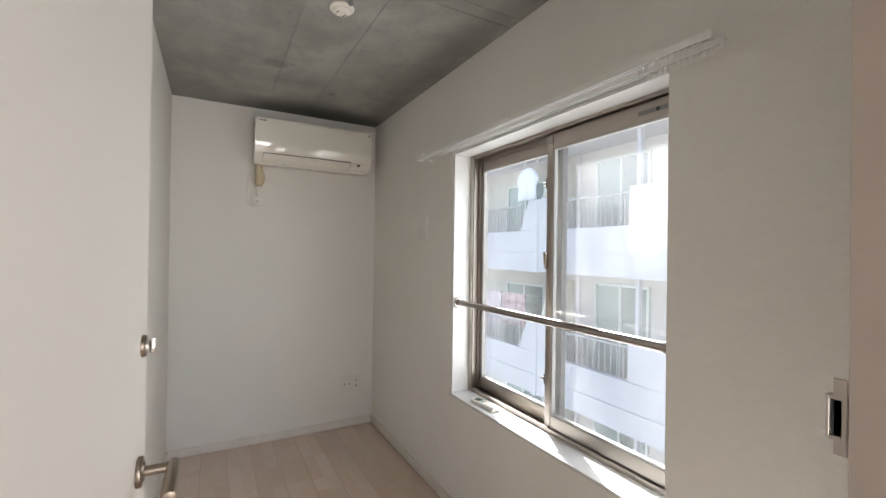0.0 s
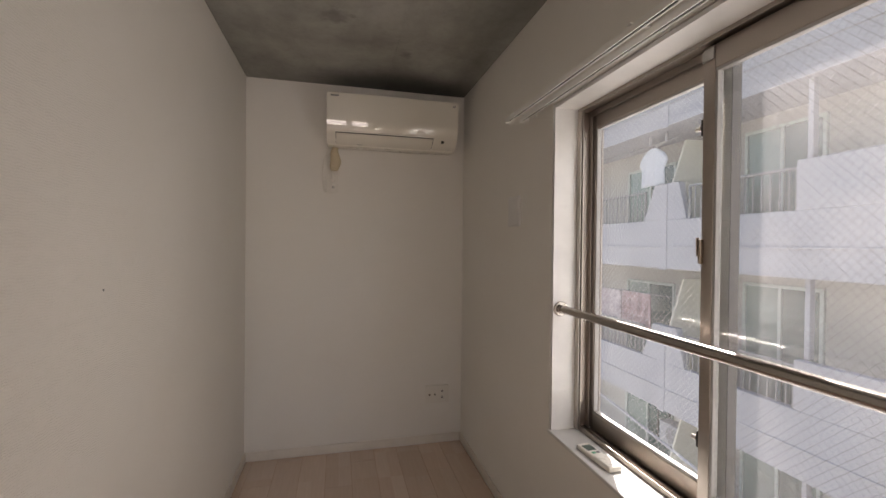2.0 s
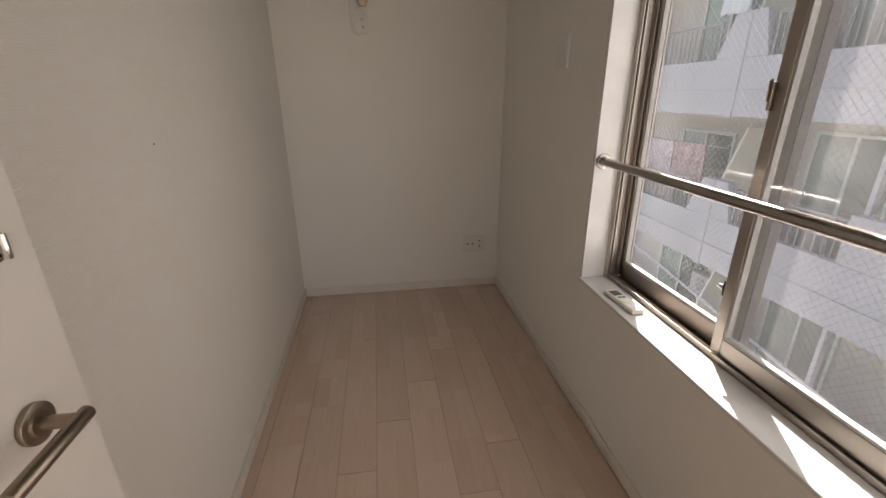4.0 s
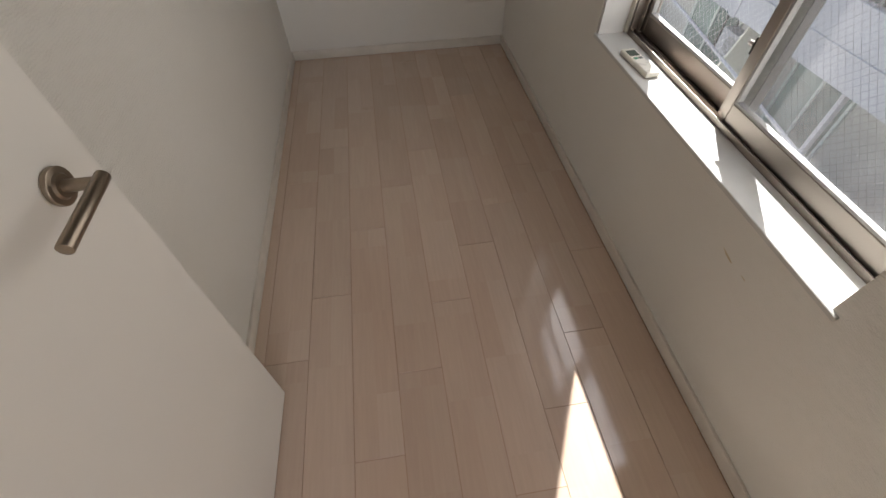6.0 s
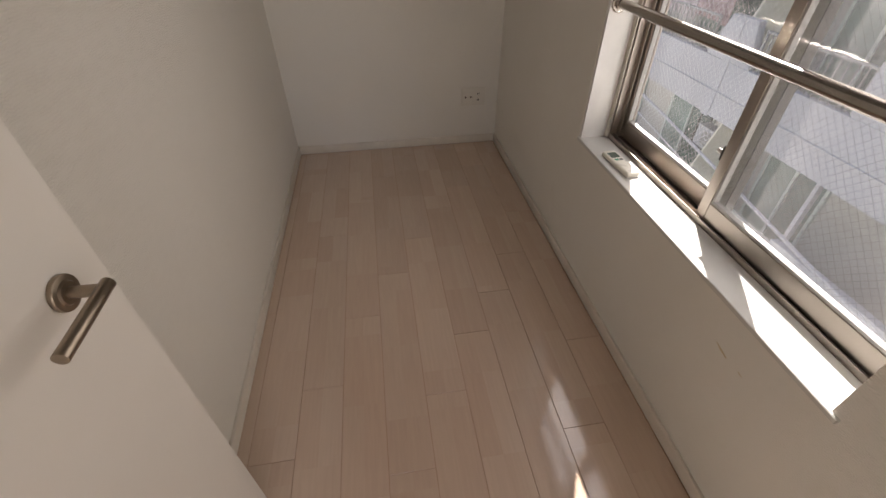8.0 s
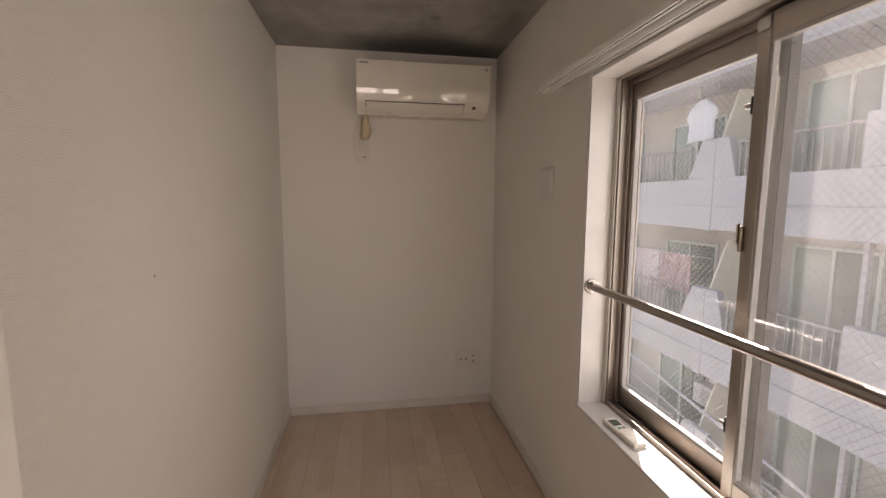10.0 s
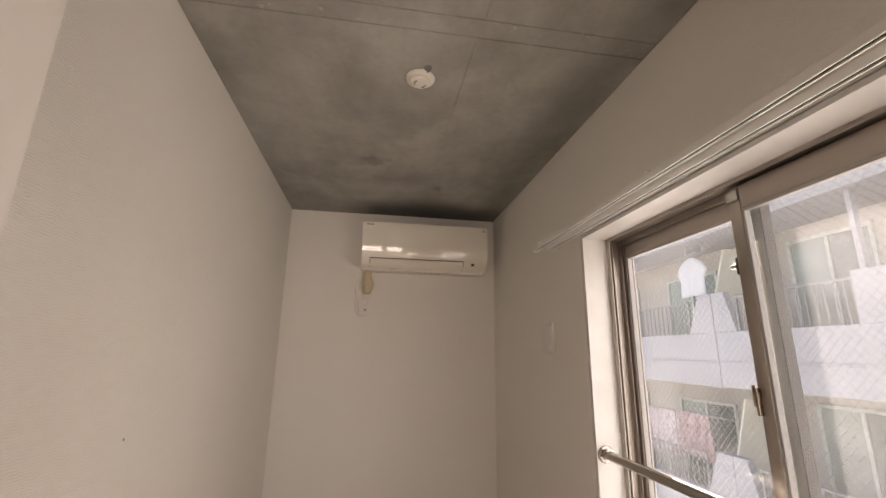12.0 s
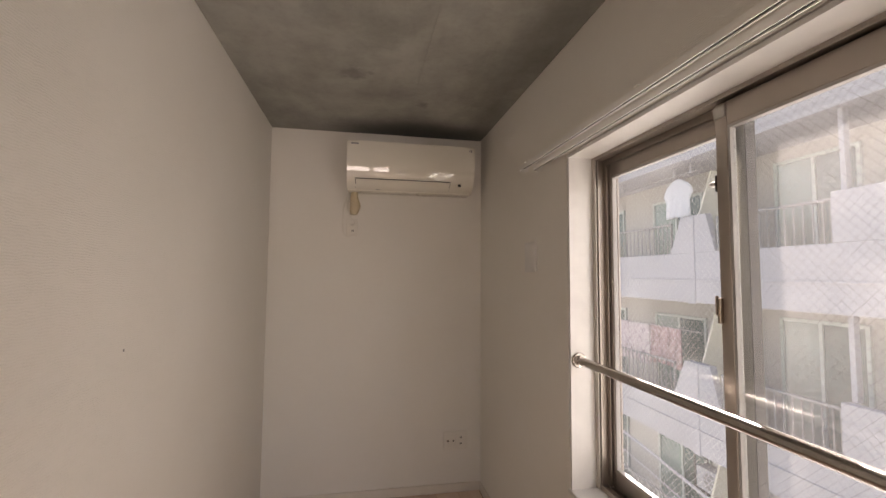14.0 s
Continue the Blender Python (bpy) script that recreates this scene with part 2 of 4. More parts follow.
def metal(name, color, rough, brushed=(1, 1, 1)):
    m = Mat(name, color, rough, 1.0)
    n = m.noise(60, 5, brushed)
    m.link(m.ramp(n, (0.3, tuple(c * 0.9 for c in color)), (0.7, tuple(min(1, c * 1.08) for c in color))), "Base Color")
    m.link(m.maths("MULTIPLY_ADD", n, rough * 0.5, rough * 0.75), "Roughness")
    return m.m


def glass(name, haze=0.0, tint=(0.93, 0.96, 0.95), sparkle=False):
    """Window glass: what passes straight through, a clear reflection, and dust."""
    m = Mat(name)
    out = m.t.nodes["Material Output"]
    clear = m.node("ShaderNodeBsdfTransparent", {"Color": (*tint, 1)})
    gloss = m.node("ShaderNodeBsdfGlossy", {"Color": (1, 1, 1, 1), "Roughness": 0.015})
    facing = m.node("ShaderNodeLayerWeight", {"Blend": 0.5}).outputs["Facing"]
    fres = m.maths("MULTIPLY_ADD", m.maths("POWER", facing, 5.0), 0.95, 0.042)
    body = clear.outputs[0]
    if haze:
        dust = m.node("ShaderNodeBsdfTranslucent", {"Color": (0.9, 0.9, 0.9, 1)})
        film = m.node("ShaderNodeBsdfDiffuse", {"Color": (0.8, 0.8, 0.8, 1)})
        both = m.node("ShaderNodeMixShader", {0: 0.3, 1: dust.outputs[0], 2: film.outputs[0]})
        amount = m.node("ShaderNodeMapRange", {"Value": m.noise(5.0, 7, (1, 1, 0.5), 0.65), "From Min": 0.35, "From Max": 0.75, "To Min": haze * 0.55, "To Max": haze * 1.6}).outputs[0]
        if sparkle:   # fine dust grains, thicker in uneven upright patches
            grains = m.node("ShaderNodeMapRange", {"Value": m.noise(310, 3, (1, 0.8, 1.1), 0.6), "From Min": 0.42, "From Max": 0.68, "To Min": 0.6, "To Max": 1.9}).outputs[0]
            patch = m.node("ShaderNodeMapRange", {"Value": m.noise(2.6, 4, (1, 1.6, 0.6), 0.6), "From Min": 0.4, "From Max": 0.65}).outputs[0]
            amount = m.maths("MULTIPLY", amount, m.maths("MULTIPLY_ADD", m.maths("SUBTRACT", grains, 1.0), patch, 1.0))
            # sun glare put into the dust as one thicker patch high on the pane
            spot = m.node("ShaderNodeVectorMath", {0: m.at((0.0, 1.0, 0.75)), 1: (0.0, -2.20, 1.23)}, operation="DISTANCE").outputs["Value"]
            spot = m.maths("MULTIPLY_ADD", m.noise(7, 6, (1, 1, 1), 0.65), 0.22, spot)
            glare = m.node("ShaderNodeMapRange", {"Value": spot, "From Min": 0.16, "From Max": 0.42, "To Min": 2.3, "To Max": 1.0}).outputs[0]
            fine = m.node("ShaderNodeMapRange", {"Value": m.noise(600, 2, (1, 1, 1), 0.5), "From Min": 0.48, "From Max": 0.62, "To Min": 0.6, "To Max": 1.9}).outputs[0]
            amount = m.maths("MULTIPLY", m.maths("MULTIPLY", amount, glare), fine)
        body = m.node("ShaderNodeMixShader", {0: amount, 1: body, 2: both.outputs[0]}).outputs[0]
    mixed = m.node("ShaderNodeMixShader", {0: fres, 1: body, 2: gloss.outputs[0]})
    m.t.links.new(mixed.outputs[0], out.inputs["Surface"])
    return m.m


WALLPAPER, CONCRETE, BOARD = wallpaper(), concrete(), floorboard()
SKIRT = plain("skirting_white", (0.70, 0.65, 0.585), 0.4)
TRIM = plain("white_trim", (0.72, 0.71, 0.69), 0.35)
SILL = plain("sill_board", (0.62, 0.615, 0.59), 0.32, vary=0.04, scale=14)
RAIL_WHITE = plain("white_rail_enamel", (0.85, 0.84, 0.81), 0.22, vary=0.02)
DOOR = plain("door_sheet", (0.78, 0.75, 0.70), 0.42, vary=0.02, scale=2.5, grain=0.15)
DOOR_FRAME = plain("door_frame_sheet", (0.36, 0.295, 0.25), 0.45)
SUBFLOOR = plain("board_joint", (0.36, 0.20, 0.12), 0.8)
ALU = metal("bronze_aluminium", (0.42, 0.375, 0.335), 0.46, (1, 0.03, 0.03))
ALU_LIGHT = metal("light_aluminium", (0.46, 0.45, 0.43), 0.4)
# paler than the frame: light falling on the flange is put into its colour
FLANGE_LIT = plain("lit_flange", (0.52, 0.485, 0.43), 0.4, metal=0.3)
ALU_GREY = plain("grey_anodised_stile", (0.30, 0.29, 0.27), 0.4, metal=0.25)
# near-black colour that stands for the shade inside the curtain tracks
SLOT_SHADE = plain("track_slot_shade", (0.10, 0.095, 0.09), 0.5, metal=0.6)
BEAD = plain("grey_glazing_bead", (0.38, 0.37, 0.355), 0.5)
GASKET = plain("black_gasket", (0.03, 0.028, 0.026), 0.6)
STEEL = metal("stainless_steel", (0.40, 0.365, 0.335), 0.2, (1, 0.02, 1))
CHROME = metal("chrome", (0.75, 0.73, 0.70), 0.1)
NICKEL = metal("satin_nickel", (0.32, 0.265, 0.21), 0.33, (1, 0.1, 1))
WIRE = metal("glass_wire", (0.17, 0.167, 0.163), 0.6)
# same wire in the outer pane, with its sunlit glint put into the colour
WIRE_SUNLIT = plain("sunlit_glass_wire", (0.74, 0.74, 0.73), 0.4)
GLASS, GLASS_DUSTY = glass("clear_glass", 0.015), glass("dusty_glass", 0.042, sparkle=True)
PLASTIC = plain("white_plastic", (0.80, 0.77, 0.69), 0.28, vary=0.02)
AC_PANEL = plain("glossy_white_panel", (0.80, 0.765, 0.675), 0.045, vary=0.015, scale=3)
_ac = AC_PANEL.node_tree.nodes["Principled BSDF"].inputs
_ac["Coat Weight"].default_value, _ac["Coat Roughness"].default_value, _ac["Coat IOR"].default_value = 1.0, 0.03, 1.8
PLATE = plain("outlet_plastic", (0.73, 0.70, 0.64), 0.35, vary=0.02)
DARK = plain("dark_plastic", (0.03, 0.03, 0.03), 0.4)
GREY = plain("grey_print", (0.2, 0.2, 0.2), 0.5)
PUTTY = plain("cream_putty", (0.62, 0.52, 0.36), 0.7, grain=0.4)
LCD = plain("remote_display", (0.12, 0.15, 0.13), 0.15)
GREEN = plain("green_button", (0.10, 0.35, 0.22), 0.4)
RED = plain("red_mark", (0.5, 0.05, 0.05), 0.4)
STUCCO = plain("white_stucco", (0.37, 0.37, 0.39), 0.85, vary=0.07, scale=1.6)
BEIGE = plain("beige_render", (0.38, 0.365, 0.335), 0.85, vary=0.08, scale=1.2)
RAIL = plain("grey_railing_paint", (0.22, 0.22, 0.22), 0.5)
FAR_GLASS = plain("curtained_green_glass", (0.17, 0.235, 0.212), 0.08, vary=0.2, scale=2)
FAR_GLASS_DARK = plain("dim_green_glass", (0.07, 0.112, 0.10), 0.08, vary=0.25, scale=2)
FAR_FRAME = plain("far_window_frame", (0.40, 0.45, 0.42), 0.4)
CLOTH = plain("white_cotton", (0.56, 0.58, 0.61), 0.9)
CREAM = plain("cream_board", (0.62, 0.60, 0.50), 0.6)
RED_CLOTH = plain("faded_red_cloth", (0.34, 0.24, 0.24), 0.9, vary=0.45, scale=9)
PALE_CLOTH = plain("pale_patterned_cloth", (0.42, 0.36, 0.37), 0.9, vary=0.35, scale=12)
YELLOW = plain("yellow_sticker", (0.75, 0.60, 0.10), 0.5)
SLATE = plain("ground_concrete", (0.24, 0.24, 0.23), 0.9, vary=0.25, scale=1.5)

# ---- room shell ----
W, D, H = -1.335, -2.928, 2.275      # far wall line of x, door wall line of y, ceiling
WY0, WY1, WZ0, WZ1 = -2.41, -1.214, 0.574, 1.838   # window opening in the wall
OPEN0, OPEN1, DOOR_H = -1.255, -0.466, 2.04        # doorway


def holed(axis, lo, hi, u0, u1, v0, v1, a0, a1, b0, b1):
    """A wall slab across an axis, from u0 to u1 and v0 to v1, with an opening a0..a1, b0..b1."""
    bm = bmesh.new()
    def at(u, v, d):
        return (d, u, v) if axis == "x" else (u, d, v)
    def ring(us, vs, d):
        return [bm.verts.new(at(u, v, d)) for u, v in ((us[0], vs[0]), (us[1], vs[0]), (us[1], vs[1]), (us[0], vs[1]))]
    o = [ring((u0, u1), (v0, v1), d) for d in (lo, hi)]
    i = [ring((a0, a1), (b0, b1), d) for d in (lo, hi)]
    for k in range(4):
        j = (k + 1) % 4
        bm.faces.new((o[0][k], o[0][j], i[0][j], i[0][k]))
        bm.faces.new((o[1][k], i[1][k], i[1][j], o[1][j]))
        bm.faces.new((i[0][k], i[0][j], i[1][j], i[1][k]))
        bm.faces.new((o[0][k], o[1][k], o[1][j], o[0][j]))
    bmesh.ops.recalc_face_normals(bm, faces=bm.faces[:])
    return bm


wall_east = solid("wall_east", holed("x", 0.0, 0.20, D - 0.12, 0.15, -0.2, H + 0.2, WY0 + 0.0115, WY1 + 0.004, WZ0 - 0.004, WZ1 + 0.004), WALLPAPER,
      "white ribbed wallpaper wall around the sliding window", "wall", "structure", None)
wall_north = solid("wall_north", B(W - 0.15, 0.0, 0.0, 0.15, -0.2, H + 0.2), WALLPAPER, "white papered end wall with air conditioner", "wall", "structure", None)
wall_west = solid("wall_west", B(W - 0.15, W, D - 0.12, 0.0, -0.2, H + 0.2), WALLPAPER, "white ribbed wallpaper wall behind the open door", "wall", "structure", None)
solid("wall_south", holed("y", D - 0.12, D, W, 0.0, -0.001, H + 0.2, OPEN0 - 0.03, OPEN1 + 0.03, 0.0, DOOR_H + 0.03), WALLPAPER,
      "white papered wall with the doorway", "wall", "structure", None)
part("seam", B(-1.33, -0.62, -0.0009, 0.002, 0.7235, 0.7250), WALLPAPER, wall_north, "faint wallpaper seam", None)
# plain passage behind the doorway
hall = -4.3
solid("wall_passage_west", B(W - 0.15, W, hall, D - 0.12, -0.2, H + 0.2), WALLPAPER, "plain white passage wall", "wall", "structure", None)
solid("wall_passage_east", B(0.0, 0.15, hall, D - 0.12, -0.2, H + 0.2), WALLPAPER, "plain white passage wall", "wall", "structure", None)
solid("wall_passage_south", holed("y", hall - 0.1, hall, W, 0.0, -0.2, H + 0.2, -1.2, -0.28, 0.3, 2.0), WALLPAPER, "plain white passage end wall with a window opening", "wall", "structure", None)
solid("trim", B(-0.70, -0.62, hall - 0.06, hall - 0.02, 0.3, 2.0, 0.003), TRIM, "white mullion of the passage window", "trim", "structure")


def ceiling_mesh():
    bm = B(W, 0.0, hall, 0.0, H + 0.003, H + 0.2)
    g, y1, y2 = 0.0028, -1.688, -1.756
    for x0, x1, a, b in ((W, -0.800, y1, 0), (-0.800, -0.530, y1, 0), (-0.530, 0, y1, 0), (W, 0, y2, y1), (W, -0.525, hall, y2), (-0.525, 0, hall, y2)):
        drop = 0.001 if b == y1 else 0.0012 if x0 == -0.800 else 0.0
        box(bm, x0 + g, x1 - g, a + g, b - g, H + drop, H + 0.0025 + drop * 0.2)
    return bm


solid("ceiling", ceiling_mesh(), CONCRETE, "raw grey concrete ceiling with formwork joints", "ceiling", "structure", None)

# ---- baseboards ----
BB, BT = 0.054, 0.011


def board_run(x0, x1, y0, y1, label="white painted baseboard"):
    return solid("baseboard", B(x0, x1, y0, y1, 0.0, BB, 0.0025, 2), SKIRT, label, "baseboard", "structure")


board_run(W, 0, -BT, 0)
board_run(W, W + BT, D, -BT)
board_run(-BT, 0, D, -BT)
board_run(OPEN1 + 0.06, -BT, D, D + BT)

# ---- window ----
FX = 0.097   # room side of the aluminium frame
window = thing("window_1", (0.1, -1.84, WZ0), "two-pane aluminium sliding window with wired glass, closed", "window", kind="structure")
part("window_sill", B(-0.008, FX + 0.012, WY0 - 0.008, WY1 + 0.004, WZ0, WZ0 + 0.014, 0.002), SILL, window, "white glossy window sill board")
part("trim", B(0.001, FX, WY1 - 0.012, WY1, WZ0 + 0.014, WZ1 - 0.012), TRIM, window, "white reveal board")
part("trim", B(0.001, FX, WY0, WY0 + 0.012, WZ0 + 0.014, WZ1 - 0.012), TRIM, window, "white reveal board")
part("trim", B(0.001, FX, WY0, WY1, WZ1 - 0.012, WZ1), TRIM, window, "white reveal board")


def frame_side(y, s):
    """An upright of the outer frame at y, facing s along y: fixing flange, two channels with ribs."""
    bm = B(FX, FX + 0.11, *sorted((y, y - s * 0.006)), WZ0 + 0.014, WZ1)
    for dx, w in ((0.012, 0.022), (0.05, 0.02), (0.09, 0.03)):
        box(bm, FX + dx, FX + dx + 0.005, *sorted((y, y + s * w)), WZ0 + 0.02, WZ1 - 0.012, 0.001)
    return bm


fs0, fs1 = WY0 + 0.012, WY1 - 0.012
window_frame = part("window_frame", frame_side(fs1, -1), ALU, window)
part("window_frame", frame_side(fs0, 1), ALU, window)
part("fixing_flange", B(FX, FX + 0.004, fs1 - 0.024, fs1, WZ0 + 0.02, WZ1 - 0.018, 0.001), FLANGE_LIT, window, "aluminium fixing flange in a lit colour")
part("fixing_flange", B(FX, FX + 0.004, fs0, fs0 + 0.024, WZ0 + 0.02, WZ1 - 0.018, 0.001), FLANGE_LIT, window, "aluminium fixing flange in a lit colour")
bm = B(FX, FX + 0.11, fs0, fs1, WZ1 - 0.018, WZ1 - 0.012)
for dx, h in ((0.0, 0.006), (0.048, 0.022), (0.095, 0.03)):
    box(bm, FX + dx, FX + dx + 0.005, fs0, fs1, WZ1 - 0.018 - h, WZ1 - 0.018, 0.001)
part("window_frame", bm, ALU, window)
bm = B(FX + 0.013, FX + 0.11, fs0, fs1, WZ0 + 0.004, WZ0 + 0.010)
for dx, h in ((0.012, 0.022), (0.040, 0.014), (0.072, 0.014), (0.10, 0.03)):
    box(bm, FX + dx, FX + dx + 0.004, fs0, fs1, WZ0 + 0.010, WZ0 + 0.010 + h, 0.001)
part("window_frame", bm, ALU, window)
for k in range(4):
    part("screw", C((FX - 0.002, fs1 - 0.014, 0.80 + 0.27 * k), (FX + 0.002, fs1 - 0.014, 0.80 + 0.27 * k), 0.0035, 10), ALU_LIGHT, window)


def sash(name, x0, y0, y1, pane_mat, pane_label, near_w=0.034):
    """A sliding sash between y0 and y1 whose room side is at x0."""
    z0, z1, t = WZ0 + 0.022, WZ1 - 0.024, 0.026
    s = part(name, B(x0, x0 + t, y0, y0 + near_w, z0, z1, 0.0025, 2), ALU if pane_mat is GLASS_DUSTY else ALU_GREY, window, "bronze aluminium sash")
    part("stile", B(x0, x0 + t, y1 - 0.034, y1, z0, z1, 0.0025, 2), ALU, s)
    part("top_rail", B(x0 + 0.001, x0 + t, y0 + near_w, y1 - 0.034, z1 - 0.062, z1, 0.002), ALU, s)
    part("bottom_rail", B(x0 + 0.001, x0 + t, y0 + near_w, y1 - 0.034, z0, z0 + 0.062, 0.002), ALU, s)
    gy0, gy1, gz0, gz1 = y0 + near_w, y1 - 0.034, z0 + 0.062, z1 - 0.062
    bead = bmesh.new()
    for r0, r1, d0, d1 in ((0.0, 0.007, 0.003, 0.02),):
        box(bead, x0 + d0, x0 + d1, gy0, gy0 + r1, gz0, gz1)
        box(bead, x0 + d0, x0 + d1, gy1 - r1, gy1, gz0, gz1)
        box(bead, x0 + d0, x0 + d1, gy0 + r1, gy1 - r1, gz0, gz0 + r1)
        box(bead, x0 + d0, x0 + d1, gy0 + r1, gy1 - r1, gz1 - r1, gz1)
    part("glazing_bead", bead, BEAD, s, "pale grey glazing bead")
    gx = x0 + t / 2
    pane = part("pane", B(gx - 0.003, gx + 0.003, gy0 + 0.004, gy1 - 0.004, gz0 + 0.004, gz1 - 0.004), pane_mat, s, pane_label, None)
    # diamond wire net inside the pane
    a, b, lo, hi = gy0 + 0.006, gy1 - 0.006, gz0 + 0.006, gz1 - 0.006
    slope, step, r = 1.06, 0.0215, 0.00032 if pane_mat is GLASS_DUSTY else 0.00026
    bm = bmesh.new()
    n = int((hi - lo + slope * (b - a)) / step) + 1
    for sgn in (1, -1):
        for k in range(n):
            c = (lo - slope * (b - a) + k * step) if sgn > 0 else (lo + k * step)
            ends = []
            for y in (a, b):
                z = c + sgn * slope * (y - a)
                ends.append((y, z))
            (ya, za), (yb, zb) = ends
            pts = []
            for y, z in ((ya, za), (yb, zb)):
                zc = min(max(z, lo), hi)
                pts.append((a + (zc - c) / (sgn * slope), zc))
            if abs(pts[0][1] - pts[1][1]) > 0.004 and all(a - 1e-4 <= p[0] <= b + 1e-4 for p in pts):
                cyl(bm, (gx, *pts[0]), (gx, *pts[1]), r, 4)
    net = part("wire_net", bm, WIRE if pane_mat is GLASS_DUSTY else WIRE_SUNLIT, s, "diamond wire net in the glass", None)
    net["kind"] = "stuff"
    return s, (gy0, gy1, gz0, gz1)


MID = -1.804
outer, _ = sash("sash", FX + 0.058, MID - 0.034, fs1 + 0.0, GLASS, "clear wired glass pane", 0.048)
inner, _ = sash("sash", FX + 0.022, fs0, MID + 0.017, GLASS_DUSTY, "dusty wired glass pane")
part("weather_strip", B(FX + 0.0565, FX + 0.086, MID - 0.037, MID - 0.034, WZ0 + 0.024, WZ1 - 0.028, 0.0008), GASKET, window, "dark weather strip")
# locks on the meeting stile
ZM = 1.287
lock = part("crescent_lock", B(FX + 0.010, FX + 0.022, MID + 0.008, MID + 0.016, ZM - 0.032, ZM + 0.032, 0.003, 2), NICKEL, window, "metal crescent window lock")
part("lever", prism(((MID + 0.016, ZM - 0.012), (MID + 0.019, ZM - 0.012), (MID + 0.021, ZM + 0.036), (MID + 0.017, ZM + 0.038)), "x", FX + 0.008, FX + 0.017, 0.0015), NICKEL, lock)
for z in (0.793, 1.612):
    c = part("child_lock", B(FX + 0.024, FX + 0.044, MID + 0.017, MID + 0.026, z - 0.022, z + 0.022, 0.003, 2), GASKET, window, "small sash stopper")
    part("knob", C((FX + 0.03, MID + 0.026, z), (FX + 0.03, MID + 0.046, z), 0.007, 14, 0.006, 0.002), CHROME, c)
part("rail_cap", B(FX + 0.018, FX + 0.024, MID - 0.016, MID + 0.018, WZ1 - 0.062, WZ1 - 0.032, 0.001), ALU_LIGHT, window)
st = part("sticker", B(FX + 0.0205, FX + 0.0218, -2.325, -2.215, 1.774, 1.788), GREY, window, "small maker's sticker")
part("mark", B(FX + 0.0195, FX + 0.0206, -2.292, -2.280, 1.775, 1.787), DARK, st)

# ---- guard bar across the window ----
BX, BZ = 0.033, 1.057
bar = thing("guard_bar", (BX, WY1 - 0.012, BZ), "stainless steel guard bar across the window", "guard bar")
part("tube", C((BX, WY0 + 0.012, BZ), (BX, WY1 - 0.012, BZ), 0.0155, 28), STEEL, bar)
for y, s in ((WY1 - 0.012, -1), (WY0 + 0.012, 1)):
    fl = part("flange", C((BX, y, BZ), (BX, y + s * 0.006, BZ), 0.03, 28, 0.026, 0.0015), STEEL, bar)
    part("collar", C((BX, y + s * 0.006, BZ), (BX, y + s * 0.022, BZ), 0.0195, 28), STEEL, fl)
    for k in range(3):
        a = k * math.tau / 3 + 0.5
        p = Vector((BX + 0.024 * math.cos(a), y + s * 0.004, BZ + 0.024 * math.sin(a)))
        part("screw", C(p, p + Vector((0, s * 0.004, 0)), 0.003, 8), CHROME, fl)

# ---- curtain rails ----
def curtain_rail(x, z, y0, y1, label):
    r = thing("curtain_rail", (x, y1, z), label, "curtain rail", "double curtain rail")
    prof = ((x - 0.008, z - 0.0055), (x - 0.0050, z - 0.0055), (x - 0.0050, z - 0.0040), (x - 0.0068, z - 0.0040), (x - 0.0068, z + 0.0115), (x + 0.0068, z + 0.0115),
            (x + 0.0068, z - 0.0040), (x + 0.0050, z - 0.0040), (x + 0.0050, z - 0.0055), (x + 0.008, z - 0.0055), (x + 0.008, z + 0.0125), (x - 0.008, z + 0.0125))
    part("track", prism(prof, "y", y0, y1), RAIL_WHITE, r, "white steel track", None)
    # added dark strip: the shade in the open slot, put in as colour
    part("lining", B(x - 0.0066, x + 0.0066, y0 + 0.002, y1 - 0.002, z - 0.0010, z + 0.0112), SLOT_SHADE, r, "dark strip for the shade inside the track", None)
    for y, s in ((y0, -1), (y1, 1)):
        part("end_cap", B(x - 0.0088, x + 0.0088, *sorted((y, y + s * 0.010)), z - 0.0065, z + 0.0132, 0.0015), RAIL_WHITE, r)
    runner = mesh_of("runner", box(box(bmesh.new(), x - 0.0025, x + 0.0025, -0.003, 0.003, z - 0.013, z - 0.004, 0.0005), x - 0.001, x + 0.001, -0.004, 0.004, z - 0.024, z - 0.012, 0.0006), RAIL_WHITE, None)
    for y in [y0 + 0.02 + 0.017 * k for k in range(11)] + [y1 - 0.02 - 0.02 * k for k in range(3)]:
        o = new("runner", runner)
        o.parent, o.matrix_parent_inverse, o.location = r, r.matrix_basis.inverted(), (0, y, 0)
    return r


front = curtain_rail(-0.100, 1.830, -2.560, -1.000, "white front curtain rail with bunched runners")
back = curtain_rail(-0.050, 1.828, -2.560, -1.032, "white back curtain rail with bunched runners")
for k, y in enumerate((-2.53, -1.79, -1.06)):
    b = B(-0.112, 0.0, y - 0.008, y + 0.008, 1.8448, 1.8478, 0.001)
    box(b, -0.004, 0.0, y - 0.012, y + 0.012, 1.838, 1.878, 0.001)
    part("bracket", b, RAIL_WHITE, front, "white rail bracket")

